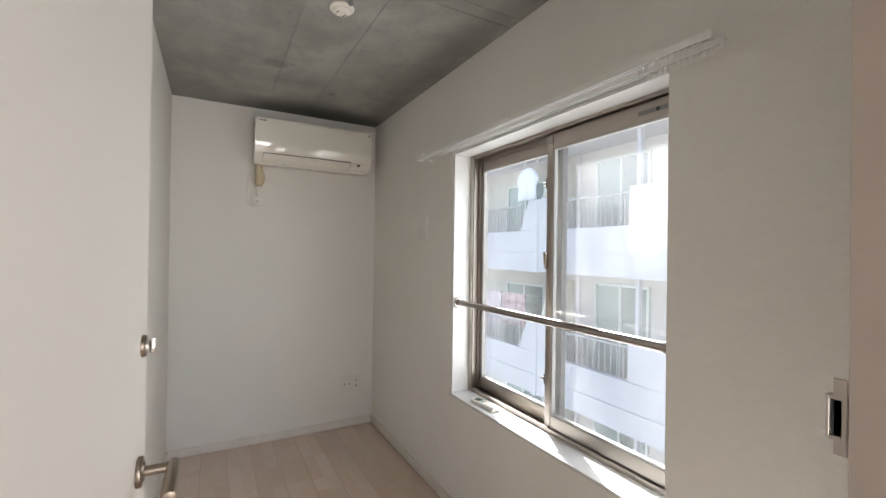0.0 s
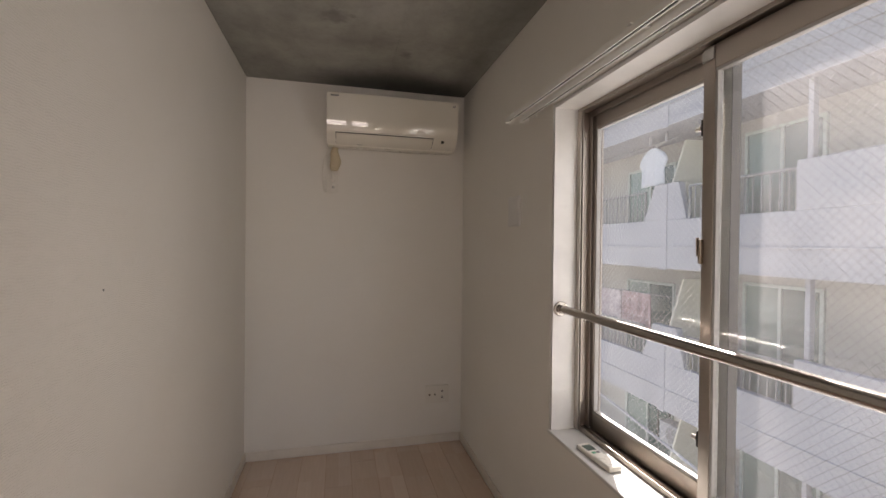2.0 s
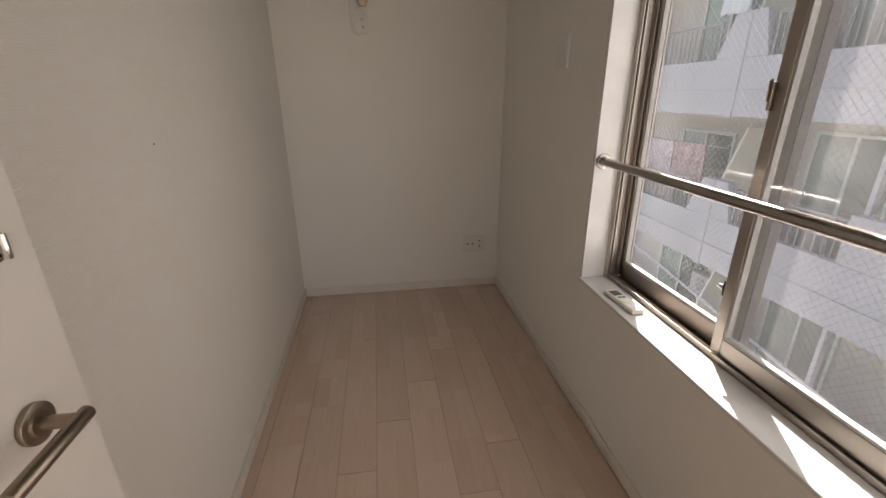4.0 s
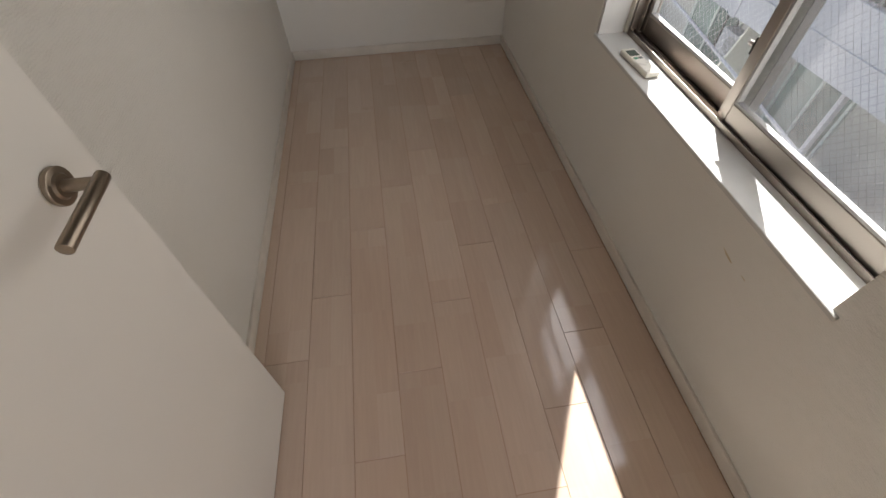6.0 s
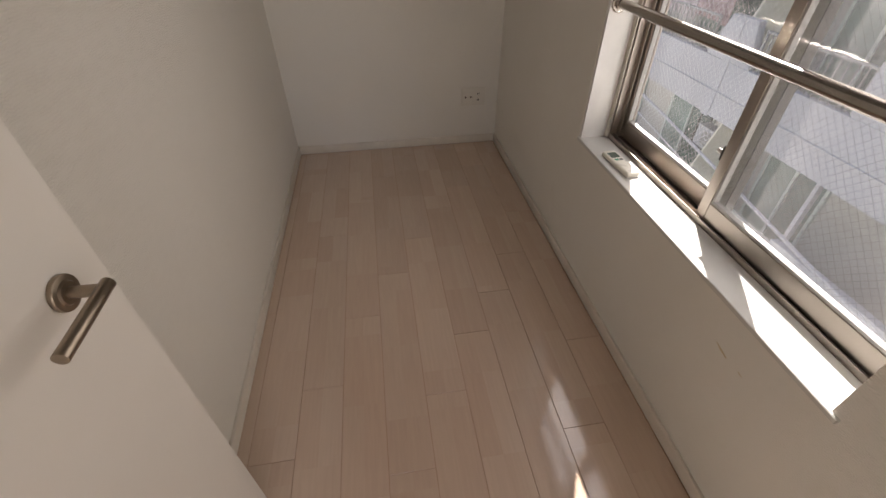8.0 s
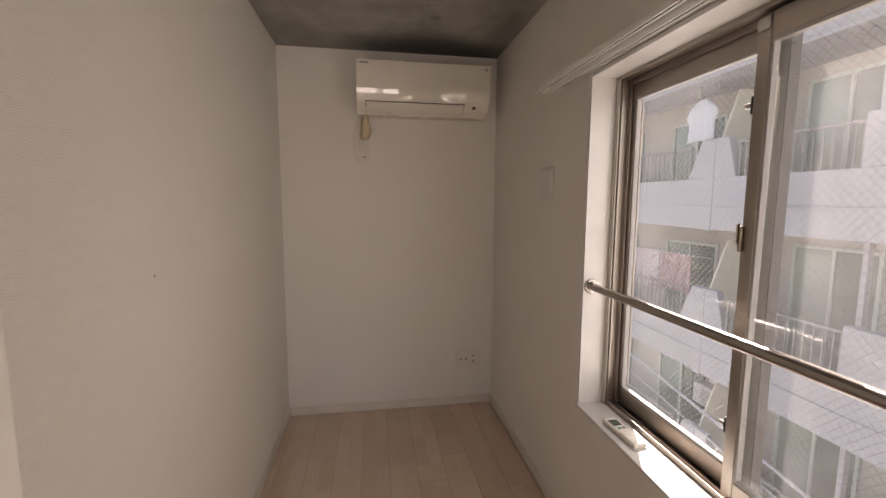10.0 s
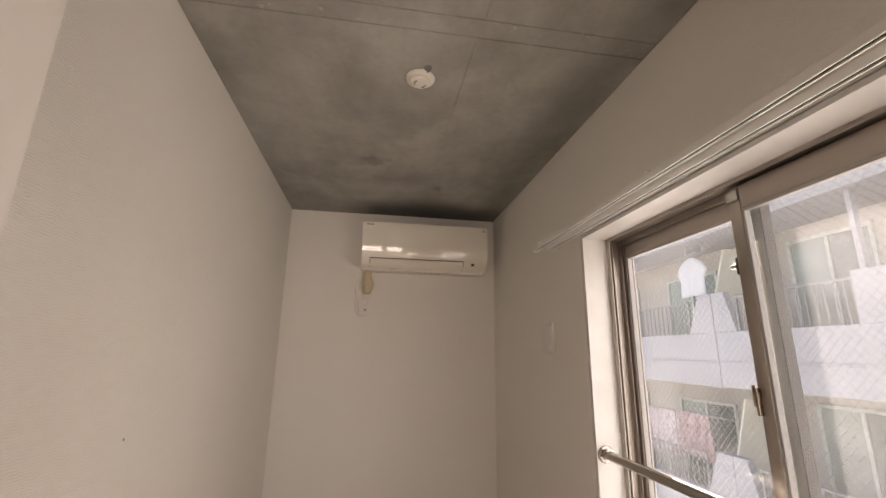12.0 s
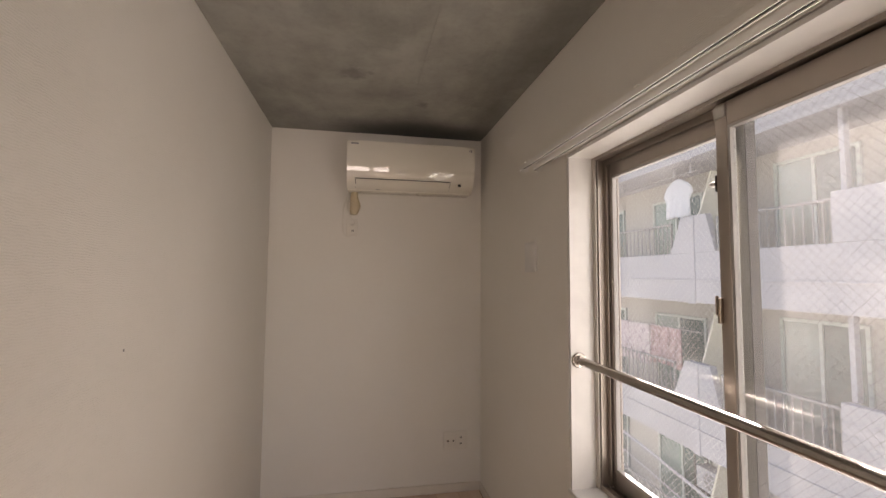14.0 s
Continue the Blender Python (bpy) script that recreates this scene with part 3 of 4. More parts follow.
# ---- air conditioner ----
def air_conditioner():
    x0, x1, z0, z1 = -0.872, -0.098, 1.880, 2.167
    ac = thing("air_conditioner", ((x0 + x1) / 2, 0, z0), "white wall-mounted air conditioner with closed flap", "air conditioner")
    # body section in y and z: back, underside, grille and top
    body = [(0.0, z1 - 0.012), (-0.185, z1 - 0.008), (-0.198, z1 - 0.03), (-0.198, z0 + 0.13), (-0.180, z0 + 0.075), (-0.150, z0 + 0.03), (-0.10, z0 + 0.002), (0.0, z0 + 0.006)]
    part("body", prism(body, "x", x0 + 0.004, x1 - 0.004, 0.004), PLASTIC, ac)
    # one curve runs down the front: nearly upright, then bending back under
    curve, y, z = [], -0.206, z1 - 0.004
    step = 0.006
    k = 0
    while z > z0 + 0.003 and k < 80:
        t = (z1 - z) / (z1 - z0)
        tilt = radians(-4 + 7 * t / 0.5) if t < 0.5 else radians(3 + 30 * (t - 0.5) / 0.28) if t < 0.78 else radians(33 + 42 * (t - 0.78) / 0.22)
        curve.append((y, z))
        y, z, k = y + step * math.sin(tilt), z - step * math.cos(tilt), k + 1
    split = z0 + 0.066
    def shell(points, off=0.0):
        return [(p[0] + off, p[1]) for p in points] + [(p[0] + 0.006 + off, p[1] + 0.002) for p in points[::-1]]
    upper, low = [p for p in curve if p[1] > split], [p for p in curve if p[1] <= split]
    part("front_panel", prism(shell(upper), "x", x0, x1), AC_PANEL, ac, "glossy white front panel", 40)
    fx0, fx1 = x0 + 0.052, x1 - 0.150
    part("lower_casing", prism(shell(upper[-1:] + low), "x", x0, fx0 - 0.003), AC_PANEL, ac, smooth=50)
    part("lower_casing", prism(shell(upper[-1:] + low), "x", fx1 + 0.003, x1), AC_PANEL, ac, smooth=50)
    part("flap", prism(shell(low[1:], -0.001), "x", fx0, fx1, 0.0012), AC_PANEL, ac, "closed air flap", 50)
    part("gap", prism(shell(low, 0.003), "x", fx0 - 0.0035, fx1 + 0.0035), DARK, ac, "dark gap around the flap")
    sy_ = [p[0] for p in low if p[1] < z0 + 0.054][0]
    part("sensor", B(x1 - 0.098, x1 - 0.080, sy_ - 0.004, sy_ + 0.010, z0 + 0.040, z0 + 0.056, 0.002), DARK, ac, "dark square sensor window")
    part("emblem", B(x0 + 0.020, x0 + 0.066, -0.2085, -0.2055, z1 - 0.026, z1 - 0.018), GREY, ac, "small grey emblem")
    part("mark", B(x1 - 0.034, x1 - 0.028, -0.2085, -0.2055, z1 - 0.034, z1 - 0.024), GREY, ac)
    part("mark", B(x1 - 0.025, x1 - 0.018, -0.2085, -0.2055, z1 - 0.036, z1 - 0.020), GREY, ac)
    part("label", B(-0.70, -0.67, -0.1575, -0.1535, z0 + 0.0025, z0 + 0.0045), GREY, ac)
    part("top_filter", B(x0 + 0.03, x1 - 0.03, -0.178, -0.012, z1 - 0.0105, z1 - 0.0075), DARK, ac, "dark intake filter under the top grille")
    for k in range(26):
        xa = x0 + 0.05 + k * 0.027
        part("grille_slat", B(xa, xa + 0.004, -0.178, -0.012, z1 - 0.0075, z1 - 0.002), PLASTIC, ac)
    return ac


air_conditioner()
# wall sleeve for the pipe, with putty, below the unit
bm = bmesh.new()
rows = []
for k in range(9):
    t = k / 8
    r = 0.017 + 0.017 * math.sin(math.pi * (0.05 + 0.9 * t ** 1.7)) ** 0.9
    rows.append((1.895 - 0.148 * t, r))
rings = []
for z, r in rows:
    rings.append([bm.verts.new((-0.826 + 0.95 * r * math.cos(a * math.tau / 16) + 0.004 * math.sin(z * 60), -0.022 + 1.05 * r * math.sin(a * math.tau / 16), z)) for a in range(16)])
for a, b in zip(rings, rings[1:]):
    for k in range(16):
        bm.faces.new((a[k], a[(k + 1) % 16], b[(k + 1) % 16], b[k]))
bm.faces.new(rings[0]), bm.faces.new(rings[-1][::-1])
bmesh.ops.recalc_face_normals(bm, faces=bm.faces[:])
solid("pipe_sleeve", bm, PUTTY, "cream putty-wrapped pipe under the air conditioner", "pipe")


# ---- outlets ----
def wall_plate(name, x0, x1, z0, z1, label, y=0.0):
    t = thing(name, ((x0 + x1) / 2, y, z0), label, "outlet")
    part("plate", B(x0, x1, y - 0.010, y, z0, z1, 0.002, 2), PLATE, t)
    return t


def socket_holes(t, x, z, y=-0.0125):
    part("socket", B(x - 0.011, x + 0.011, y, y + 0.004, z - 0.016, z + 0.016, 0.001), PLATE, t)
    for dx in (-0.004, 0.004):
        part("slot", B(x + dx - 0.0020, x + dx + 0.0020, y - 0.0006, y + 0.002, z - 0.006, z + 0.006), DARK, t)


hi = wall_plate("wall_outlet", -0.876, -0.806, 1.612, 1.720, "white wall outlet feeding the air conditioner")
socket_holes(hi, -0.836, 1.692), socket_holes(hi, -0.836, 1.645)
part("earth_terminal", B(-0.846, -0.826, -0.0125, -0.006, 1.616, 1.626, 0.001), PLATE, hi)
plug = thing("power_plug", (-0.836, -0.011, 1.645), "white plug and cord of the air conditioner", "plug")
part("plug_body", B(-0.850, -0.824, -0.036, -0.0125, 1.680, 1.706, 0.004, 2), PLATE, plug)
part("cord", tube(curve_points([(-0.838, -0.036, 1.698), (-0.846, -0.036, 1.73), (-0.862, -0.02, 1.765), (-0.872, -0.012, 1.80), (-0.862, -0.012, 1.85), (-0.848, -0.012, 1.886)], 8), 0.0035), PLATE, plug, "white flexible cord")
part("earth_wire", tube(curve_points([(-0.838, -0.0125, 1.620), (-0.862, -0.0125, 1.608), (-0.893, -0.010, 1.632), (-0.899, -0.008, 1.70), (-0.895, -0.008, 1.79), (-0.876, -0.012, 1.85), (-0.858, -0.012, 1.886)], 8), 0.0034), PLATE, plug, "thin white wire")

lo = wall_plate("wall_outlet", -0.245, -0.087, 0.262, 0.376, "wide white outlet plate with aerial and power sockets")
part("module", B(-0.236, -0.178, -0.0120, -0.006, 0.279, 0.359, 0.0015), PLATE, lo)
part("module", B(-0.168, -0.110, -0.0120, -0.006, 0.279, 0.359, 0.0015), PLATE, lo)
for x in (-0.217, -0.182):
    j = part("jack", C((x, -0.0145, 0.319), (x, -0.011, 0.319), 0.0065, 14), CHROME, lo, "aerial jack")
    part("jack_core", C((x, -0.0152, 0.319), (x, -0.014, 0.319), 0.004, 12), DARK, j)
for z in (0.338, 0.300):
    socket_holes(lo, -0.133, z)

# blank plate on the window wall
bp = thing("blank_plate", (0, -0.862, 1.388), "blank white cover plate on the papered wall", "wall plate")
part("plate", B(-0.010, 0, -0.926, -0.798, 1.388, 1.527, 0.003, 2), TRIM, bp)
part("cover", B(-0.0125, -0.008, -0.919, -0.805, 1.395, 1.520, 0.002), TRIM, bp)

# old marks on the papered walls
part("mark", C((W, -1.545, 1.184), (W + 0.0008, -1.545, 1.184), 0.0032, 8), GREY, wall_west, "small dark nail mark")
part("scuff", prism(((-2.142, 0.467), (-2.168, 0.462), (-2.186, 0.457), (-2.184, 0.454), (-2.160, 0.4575)), "x", -0.0007, 0.001), PUTTY, wall_east, "brown scuff mark")
part("scuff", prism(((-2.225, 0.459), (-2.240, 0.457), (-2.239, 0.4555), (-2.226, 0.4570)), "x", -0.0007, 0.001), PUTTY, wall_east, "brown scuff mark")

# ---- smoke detector ----
DX, DY = -0.670, -1.474
det = thing("smoke_detector", (DX, DY, H), "round cream smoke detector on the concrete ceiling", "smoke detector")
part("base", C((DX, DY, H), (DX, DY, H - 0.009), 0.050, 40, 0.046, 0.003), PLASTIC, det)
part("head", C((DX, DY, H - 0.009), (DX, DY, H - 0.022), 0.033, 36, 0.029, 0.004), PLASTIC, det)
for s in (1, -1):
    pts = [(DX + 0.019 * math.cos(s * 0.2 + (0 if s > 0 else math.pi) + a * 0.35), DY + 0.019 * math.sin(s * 0.2 + (0 if s > 0 else math.pi) + a * 0.35), H - 0.0222) for a in range(4)]
    part("slot", tube(pts, 0.0018, 6), DARK, det)
stub = thing("conduit_stub", (-0.651, -1.530, H), "small dark conduit end beside the detector", "conduit")
part("stub", C((-0.651, -1.530, H), (-0.651, -1.530, H - 0.014), 0.008, 14, 0.006, 0.001), RAIL, stub)
part("ring", C((-0.651, -1.530, H), (-0.651, -1.530, H - 0.004), 0.012, 16), GREY, stub)

# ---- door ----
HINGE, TIP = Vector((-1.224, -2.918, 0)), Vector((-1.211, -2.150, 0))
along = (TIP - HINGE).normalized()
side = Vector((along.y, -along.x, 0))       # into the room
DM = Matrix.Translation(HINGE) @ Matrix(((along.x, side.x, 0, 0), (along.y, side.y, 0, 0), (0, 0, 1, 0), (0, 0, 0, 1)))
DL = (TIP - HINGE).length


def on_door(bm):
    bm.transform(DM)
    return bm


door = thing("door_1", HINGE, "cream flush door standing open against the wall", "door", kind="structure")
part("leaf", on_door(B(0.0, DL, -0.034, 0.0, 0.008, 2.02, 0.0012)), DOOR, door, smooth=None)
LS, LZ = DL - 0.087, 0.935
handle = part("door_handle", on_door(C((LS, 0, LZ), (LS, 0.008, LZ), 0.0255, 36, None, 0.0015)), NICKEL, door, "satin nickel lever handle")
part("inner_ring", on_door(C((LS, 0.008, LZ), (LS, 0.011, LZ), 0.0175, 30, 0.015)), NICKEL, handle)
part("neck", on_door(C((LS, 0.010, LZ), (LS, 0.052, LZ), 0.0085, 20)), NICKEL, handle)
part("lever", on_door(C((LS + 0.013, 0.052, LZ + 0.001), (LS - 0.112, 0.056, LZ + 0.001), 0.0092, 24, None, 0.001)), NICKEL, handle)
TZ = 1.146
turn = part("thumb_turn", on_door(C((LS + 0.030, 0, TZ), (LS + 0.030, 0.007, TZ), 0.020, 32, 0.0185, 0.001)), NICKEL, door, "satin nickel thumb-turn lock")
part("turn_knob", on_door(C((LS + 0.030, 0.007, TZ), (LS + 0.030, 0.012, TZ), 0.012, 26)), CHROME, turn)
part("turn_bar", on_door(B(LS + 0.026, LS + 0.034, 0.012, 0.021, TZ - 0.015, TZ + 0.015, 0.003, 2)), CHROME, turn)
part("latch_plate", on_door(B(DL - 0.0006, DL + 0.0012, -0.028, -0.006, LZ - 0.07, LZ + 0.07)), NICKEL, door)
for z in (0.22, 1.80):
    part("hinge", C((HINGE.x + 0.006, HINGE.y - 0.006, z - 0.05), (HINGE.x + 0.006, HINGE.y - 0.006, z + 0.05), 0.007, 14), NICKEL, door)

fr = thing("door_frame", (OPEN0, D, 0), "light brown wood-sheet door frame round the doorway", "door frame", kind="structure")
part("jamb", B(OPEN0 - 0.028, OPEN0, D - 0.125, D + 0.004, 0, DOOR_H + 0.026, 0.001), DOOR_FRAME, fr)
jamb = part("jamb", B(OPEN1, OPEN1 + 0.028, D - 0.125, D + 0.004, 0, DOOR_H + 0.026, 0.001), DOOR_FRAME, fr)
part("head", B(OPEN0, OPEN1, D - 0.125, D + 0.004, DOOR_H, DOOR_H + 0.026, 0.001), DOOR_FRAME, fr)
# strike box that stands proud of the jamb on the room side
sx, sy, sz = OPEN1, D + 0.005, 1.136
bm = bmesh.new()
box(bm, sx + 0.001, sx + 0.004, sy, sy + 0.013, sz - 0.045, sz + 0.044, 0.001)
box(bm, sx, sx + 0.012, sy + 0.001, sy + 0.004, sz - 0.026, sz + 0.024)
box(bm, sx, sx + 0.012, sy + 0.016, sy + 0.020, sz - 0.028, sz + 0.024, 0.001)
box(bm, sx, sx + 0.012, sy + 0.004, sy + 0.016, sz + 0.020, sz + 0.024)
box(bm, sx, sx + 0.012, sy + 0.004, sy + 0.016, sz - 0.028, sz - 0.024)
strike = part("strike_plate", bm, ALU, fr, "grey metal strike box")
part("recess", B(sx + 0.001, sx + 0.006, sy + 0.005, sy + 0.015, sz - 0.023, sz + 0.019), DARK, strike, "dark latch recess")

# ---- remote control on the sill ----
RM = pose(0.046, -1.462, WZ0 + 0.0142, 0, 0, 4)
rem = thing("remote_control", (0.046, -1.462, WZ0 + 0.0142), "white air-conditioner remote lying on the window sill", "remote control")


def on_sill(bm):
    bm.transform(RM)
    return bm


part("case", on_sill(B(-0.0245, 0.0245, -0.085, 0.085, 0, 0.017, 0.005, 3)), PLASTIC, rem)
part("display", on_sill(B(-0.017, 0.017, 0.030, 0.068, 0.0165, 0.0178, 0.0004)), LCD, rem, "grey display")
part("cover", on_sill(B(-0.021, 0.021, -0.078, -0.005, 0.0166, 0.0182, 0.0006)), PLASTIC, rem, "sliding lid")
part("button", on_sill(B(-0.014, 0.000, 0.008, 0.020, 0.0165, 0.0188, 0.001)), GREEN, rem, "green button")
part("button", on_sill(B(0.004, 0.016, 0.008, 0.020, 0.0165, 0.0188, 0.001)), GREY, rem, "grey button")

# ---- the house across the gap ----
PX, STOREY = 5.41, 2.79
BACK = PX + 1.25
GROUND = -6.6
solid("wall_below", B(W - 0.15, 0.20, hall - 0.1, 0.15, GROUND, -0.2), STUCCO, "plain outer wall of the storeys below", "wall", "structure", None)
solid("ground", B(-60, 120, -120, 120, GROUND - 0.2, GROUND), SLATE, "grey concrete ground between the houses", "ground", "structure", None)
bld = thing("apartment_building", (PX, 3, GROUND), "white balcony apartment building across a narrow gap", "building")
Y0, Y1 = -7.5, 10.5
part("wall", B(BACK, PX + 7.6, Y0, Y1, GROUND, 7.2), BEIGE, bld, "beige rendered wall behind the balconies", None)
part("roof", B(PX - 0.1, PX + 7.7, Y0 - 0.1, Y1 + 0.1, 7.2, 7.4), STUCCO, bld, smooth=None)
bal_mesh = mesh_of("baluster", C((0, 0, 0), (0, 0, 0.58), 0.011, 8), RAIL, 35)


def railing(y0, y1, z, parent):
    r = part("railing", B(PX + 0.03, PX + 0.08, y0, y1, z + 0.58, z + 0.62, 0.006), RAIL, parent, "dark grey balcony railing")
    for y in (y0 + 0.02, y1 - 0.02):
        part("post", B(PX + 0.035, PX + 0.075, y - 0.02, y + 0.02, z, z + 0.58, 0.004), RAIL, r)
    n = int((y1 - y0) / 0.135)
    for k in range(1, n):
        o = new("baluster", bal_mesh)
        o.parent, o.location = r, (PX + 0.055, y0 + (y1 - y0) * k / n, z)


def far_window(y0, y1, z0, z1, parent, panes=2):
    """A balcony window: proud frame, stiles between the panes, glass set back."""
    x = BACK
    w = part("window", B(x - 0.05, x + 0.02, y0, y1, z1 - 0.06, z1, 0.004), FAR_FRAME, parent, "pale green-framed balcony window")
    part("frame", B(x - 0.05, x + 0.02, y0, y1, z0, z0 + 0.06, 0.004), FAR_FRAME, w)
    step = (y1 - y0) / panes
    for k in range(panes + 1):
        yc = min(max(y0 + k * step, y0 + 0.03), y1 - 0.03)
        part("frame", B(x - 0.05, x + 0.02, yc - 0.03, yc + 0.03, z0 + 0.06, z1 - 0.06, 0.003), FAR_FRAME, w)
    for k in range(panes):
        part("pane", B(x - 0.02, x - 0.008, y0 + k * step + 0.03, y0 + (k + 1) * step - 0.03, z0 + 0.06, z1 - 0.06), FAR_GLASS if k % 2 else FAR_GLASS_DARK, w)


PIER = 4.34
for s in range(-2, 2):
    z = 0.835 + s * STOREY           # underside of this balcony
    part("balcony_floor", B(PX + 0.14, BACK, Y0, Y1, z + 0.06, z + 0.20), STUCCO, bld, smooth=None)
    part("parapet", B(PX, PX + 0.14, Y0, Y1, z + 0.045, z + 1.0, 0.01), STUCCO, bld)
    part("string_course", B(PX - 0.025, PX, Y0, Y1, z + 0.455, z + 0.49, 0.004), STUCCO, bld)
    for yc in (PIER, -4.6):
        t = [(yc - 0.56, z + 1.0), (yc + 0.56, z + 1.0), (yc + 0.25, z + 1.71), (yc - 0.36, z + 1.71)]
        p = part("pier", prism(t, "x", PX, PX + 0.14, 0.01), STUCCO, bld, "tapered white parapet pier", None)
        part("rib", B(PX - 0.015, PX, yc - 0.09, yc + 0.09, z + 0.02, z + 1.70, 0.004), STUCCO, p)
    part("parapet", B(PX, PX + 0.14, -4.04, 1.86, z + 1.0, z + 1.70, 0.01), STUCCO, bld, "taller solid white parapet")
    railing(PIER + 0.56, Y1, z + 1.0, bld), railing(1.86, PIER - 0.56, z + 1.0, bld), railing(Y0, -5.2, z + 1.0, bld)
    part("corner_post", B(PX + 0.16, PX + 0.26, 1.77, 1.84, z + 1.70, z + STOREY + 0.06, 0.006), STUCCO, bld, "slim white post at the end of the railing")
    # slanted dividing board with its yellow notice
    dv = [(PX + 0.18, z + 0.20), (BACK, z + 0.20), (BACK, z + 2.62), (PX + 0.50, z + 2.62), (PX + 0.18, z + 1.665)]
    b = part("divider", prism(dv, "y", 4.33, 4.37), CREAM, bld, "cream dividing board between balconies", None)
    part("notice", B(PX + 0.62, PX + 0.92, 4.371, 4.376, z + 1.53, z + 1.66), YELLOW, b, "yellow notice")
    far_window(5.35, 6.97, z + 0.30, z + 2.42, bld), far_window(2.30, 3.68, z + 0.30, z + 2.62, bld), far_window(-3.4, -1.4, z + 0.30, z + 2.4, bld)
    far_window(8.2, 9.8, z + 0.30, z + 2.42, bld)
    part("downpipe", C((BACK - 0.07, 4.15, z + 0.2), (BACK - 0.07, 4.15, z + STOREY), 0.045, 12), STUCCO, bld)

# ceiling-hung outdoor unit under the lower balcony
unit = thing("outdoor_unit", (6.1, 4.7, -1.90), "white outdoor unit in a dark ceiling-hung rack", "outdoor unit")
ub = part("body", B(5.96, 6.24, 4.42, 5.0, -2.86, -2.42, 0.015, 2), STUCCO, unit, "white sheet-metal casing")
part("fan_ring", C((5.955, 4.64, -2.64), (5.948, 4.64, -2.64), 0.17, 24), RAIL, ub, "dark fan opening")
for k in range(5):
    part("grille_bar", B(5.940, 5.948, 4.46, 4.82, -2.80 + 0.08 * k, -2.792 + 0.08 * k), STUCCO, ub)
for x in (5.95, 6.25):
    for y in (4.40, 5.02):
        part("hanger", B(x - 0.012, x + 0.012, y - 0.012, y + 0.012, -2.90, -1.892), GASKET, unit)
part("shelf", B(5.93, 6.27, 4.38, 5.04, -2.90, -2.86), GASKET, unit)

# laundry on the balcony opposite
LX = PX + 0.35
pole = thing("laundry_pole", (LX, 4.9, 3.50), "grey laundry pole on brackets of the balcony opposite", "laundry pole")
part("pole", C((LX, 4.40, 3.50), (LX, 7.2, 3.50), 0.010, 10), RAIL, pole)
for y in (5.15, 4.68, 6.9):
    part("bracket", B(LX - 0.022, LX + 0.022, y - 0.018, y + 0.018, 3.48, 3.69), STUCCO, pole)
shirt = thing("shirt", (LX, 5.06, 2.58), "white shirt hung to dry on the balcony", "shirt")


def shirt_mesh():
    """Half-width by height, sewn front and back, with sleeves and hanging folds."""
    bm = bmesh.new()
    rows = [(2.62, 0.35, 0), (2.72, 0.345, 0), (2.84, 0.34, 0), (2.95, 0.335, 0), (3.02, 0.335, 0.02), (3.10, 0.335, 0.09), (3.19, 0.32, 0.07), (3.29, 0.28, 0.03), (3.37, 0.18, 0), (3.42, 0.08, 0)]
    n, grid = 18, {}
    for side in (-1, 1):
        for j, (z, half, sleeve) in enumerate(rows):
            for i in range(n + 1):
                u = -1 + 2 * i / n
                y = 5.06 + (half + sleeve) * u
                bulge = 0.055 * math.sqrt(max(0.0, 1 - u * u)) * (0.45 if j > 7 else 1)
                fold = 0.013 * math.sin(u * 13 + z * 4) * (3.45 - z)
                grid[side, j, i] = bm.verts.new((LX + side * (bulge + 0.004) + fold, y, z + 0.012 * math.sin(u * 5) * (j == 0)))
    for side in (-1, 1):
        for j in range(len(rows) - 1):
            for i in range(n):
                bm.faces.new([grid[side, j, i], grid[side, j, i + 1], grid[side, j + 1, i + 1], grid[side, j + 1, i]])
    for j in range(len(rows) - 1):
        for i in (0, n):
            bm.faces.new([grid[-1, j, i], grid[-1, j + 1, i], grid[1, j + 1, i], grid[1, j, i]])
    bmesh.ops.recalc_face_normals(bm, faces=bm.faces[:])
    return bm


part("cloth", shirt_mesh(), CLOTH, shirt, smooth=70)
part("hanger", tube([(LX, 5.06, 3.38), (LX, 5.06, 3.44), (LX + 0.015, 5.07, 3.50), (LX, 5.05, 3.515)], 0.006, 6), STEEL, shirt)


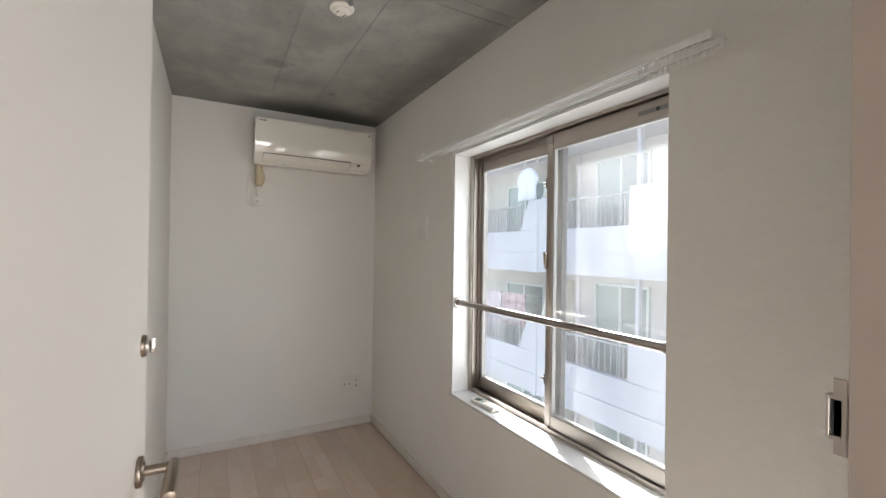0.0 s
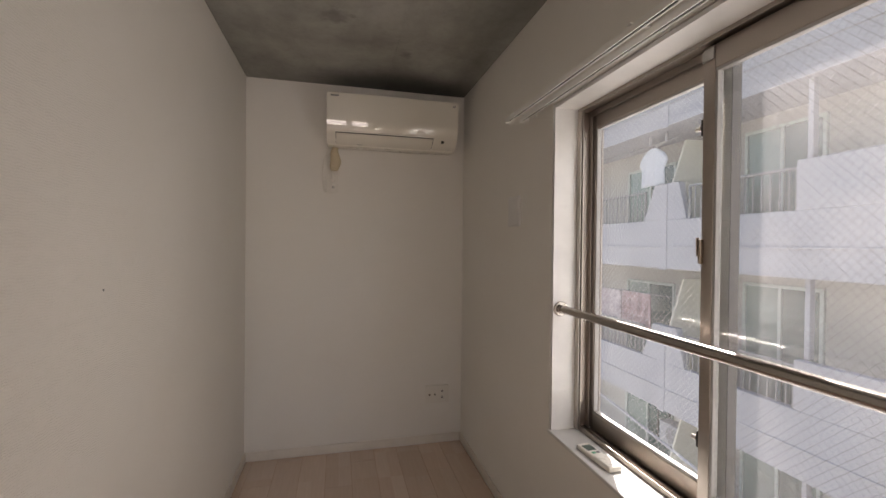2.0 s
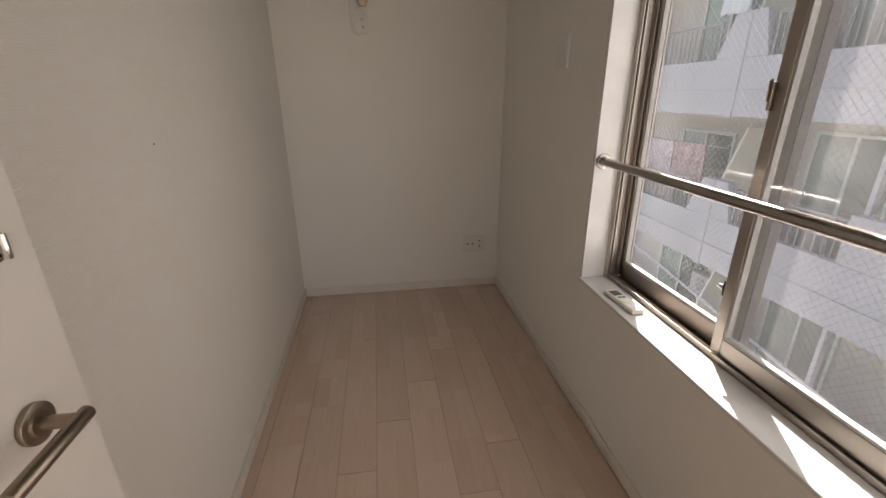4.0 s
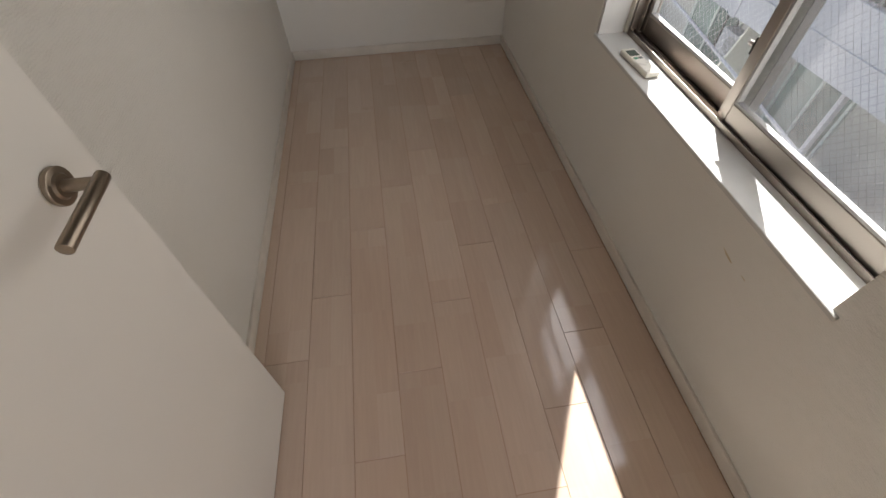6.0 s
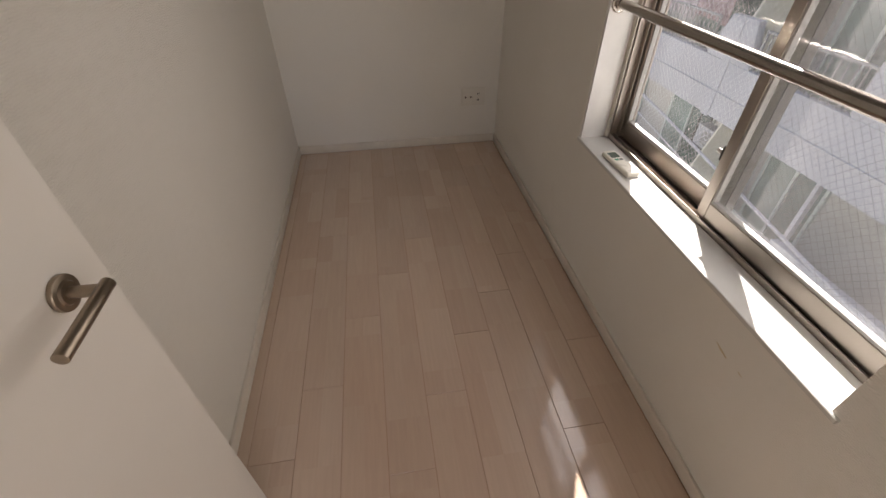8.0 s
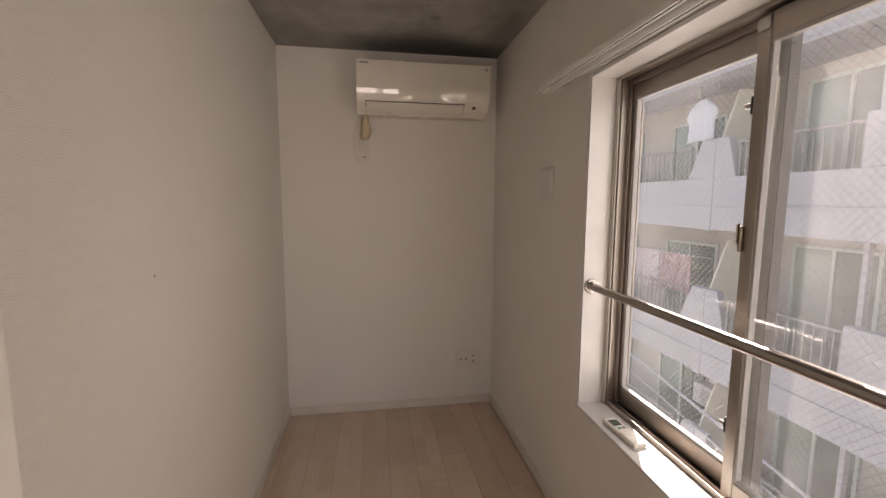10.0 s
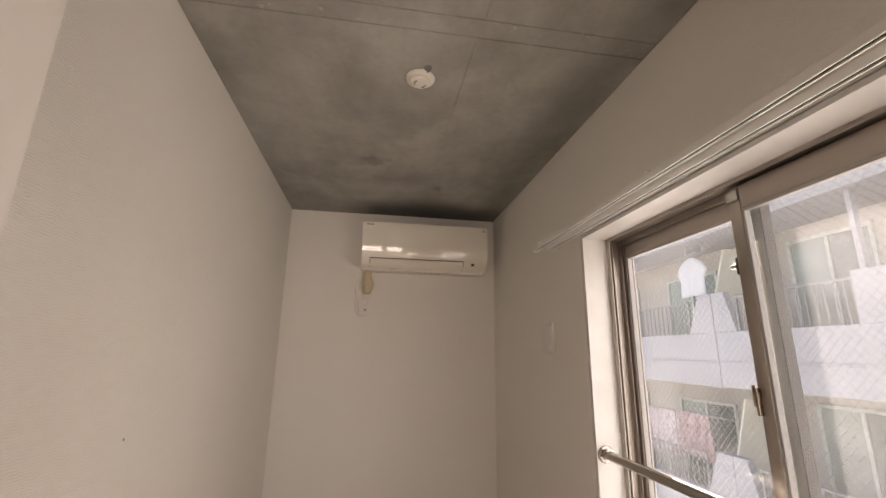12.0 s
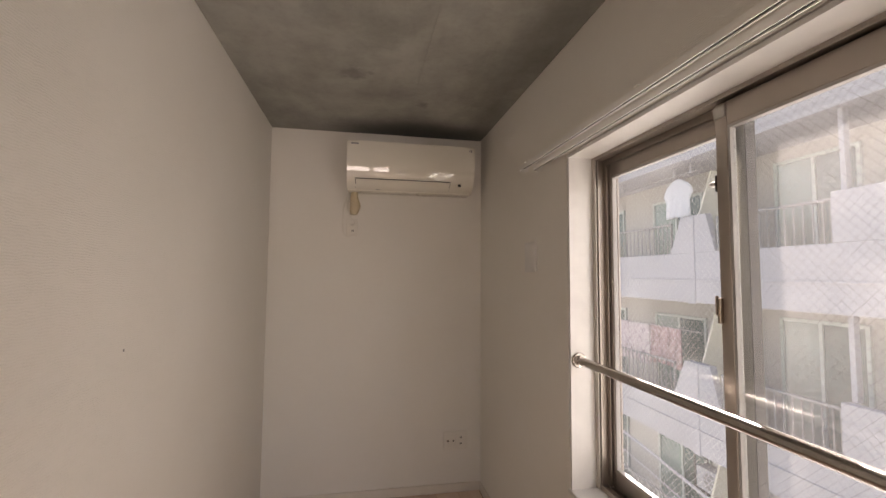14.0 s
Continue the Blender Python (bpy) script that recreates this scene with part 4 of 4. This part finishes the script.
def quilt_mesh(y0, y1, z0, z1, x):
    """A cloth sheet with thickness, draped with shallow upright folds."""
    bm = bmesh.new()
    ny, nz, rows = 26, 8, []
    for off in (-0.012, 0.012):
        for j in range(nz + 1):
            row = []
            for i in range(ny + 1):
                y, v = y0 + (y1 - y0) * i / ny, j / nz
                row.append(bm.verts.new((x + off + 0.022 * math.sin(y * 17 + v) * (1.1 - v), y, z0 + (z1 - z0) * v + 0.02 * math.sin(y * 6) * (1 - v))))
            rows.append(row)
    m = nz + 1
    for base in (0, m):
        for j in range(nz):
            for i in range(ny):
                bm.faces.new((rows[base + j][i], rows[base + j][i + 1], rows[base + j + 1][i + 1], rows[base + j + 1][i]))
    for i in range(ny):
        bm.faces.new((rows[0][i], rows[m][i], rows[m][i + 1], rows[0][i + 1]))
        bm.faces.new((rows[nz][i], rows[nz][i + 1], rows[m + nz][i + 1], rows[m + nz][i]))
    for j in range(nz):
        for i in (0, ny):
            bm.faces.new((rows[j][i], rows[j + 1][i], rows[m + j + 1][i], rows[m + j][i]))
    bmesh.ops.recalc_face_normals(bm, faces=bm.faces[:])
    return bm


bed = thing("quilt", (PX + 0.24, 5.9, -0.50), "faded pink patterned quilt airing on the lower balcony", "quilt")
part("cloth", quilt_mesh(4.95, 5.86, -0.52, 0.29, PX + 0.24), RED_CLOTH, bed, smooth=60)
part("cloth", quilt_mesh(5.93, 7.0, -0.60, 0.27, PX + 0.25), PALE_CLOTH, bed, smooth=60)
part("pole", C((PX + 0.24, 4.40, 0.30), (PX + 0.24, 7.4, 0.28), 0.013, 10), RAIL, bed)
for k, (dz, r) in enumerate(((0.0, 0.020), (-0.27, 0.010))):
    cable = thing("overhead_cable", (3.2, 3.0, -1.05 + dz), "pale overhead cable between the houses", "cable", "cables between the houses")
    part("cable", tube(curve_points([(3.2, 10.0, -0.45 + dz), (3.2, 6.0, -0.72 + dz), (3.2, 3.15, -1.01 + dz), (3.2, 1.6, -1.20 + dz), (3.2, -4.0, -1.95 + dz)], 10), r), STUCCO, cable)

# ---- floor ----
floor = solid("floor", B(W, 0.0, hall, 0.0, -0.2, -0.003), SUBFLOOR, "pale maple floorboards with a satin gloss", "floor", "structure", None)
PW, PLN = 0.1417, 0.877
starts = [-2.050, -1.813, -1.506, -2.142, -1.898, -1.652, -2.322, -2.086, -2.625, -1.75]
edges = [W] + [-1.287 + PW * k for k in range(10)] + [0.0]
for c in range(11):
    x0, x1 = edges[c], edges[c + 1]
    if x1 - x0 < 0.012:
        continue
    y = starts[c - 1] if c else -2.3
    while y < 0:
        y += PLN
    cuts = []
    while y > hall:
        cuts.append(y)
        y -= PLN
    cuts.append(y)
    for top, bot in zip(cuts, cuts[1:]):
        a, b = max(bot, hall), min(top, 0.0)
        if b - a < 0.01:
            continue
        g = 0.0006
        bm = B(x0 + g, x1 - g, a + g, b - g, -0.003, 0.0, 0.0006)
        part("plank", bm, BOARD, floor, smooth=None)
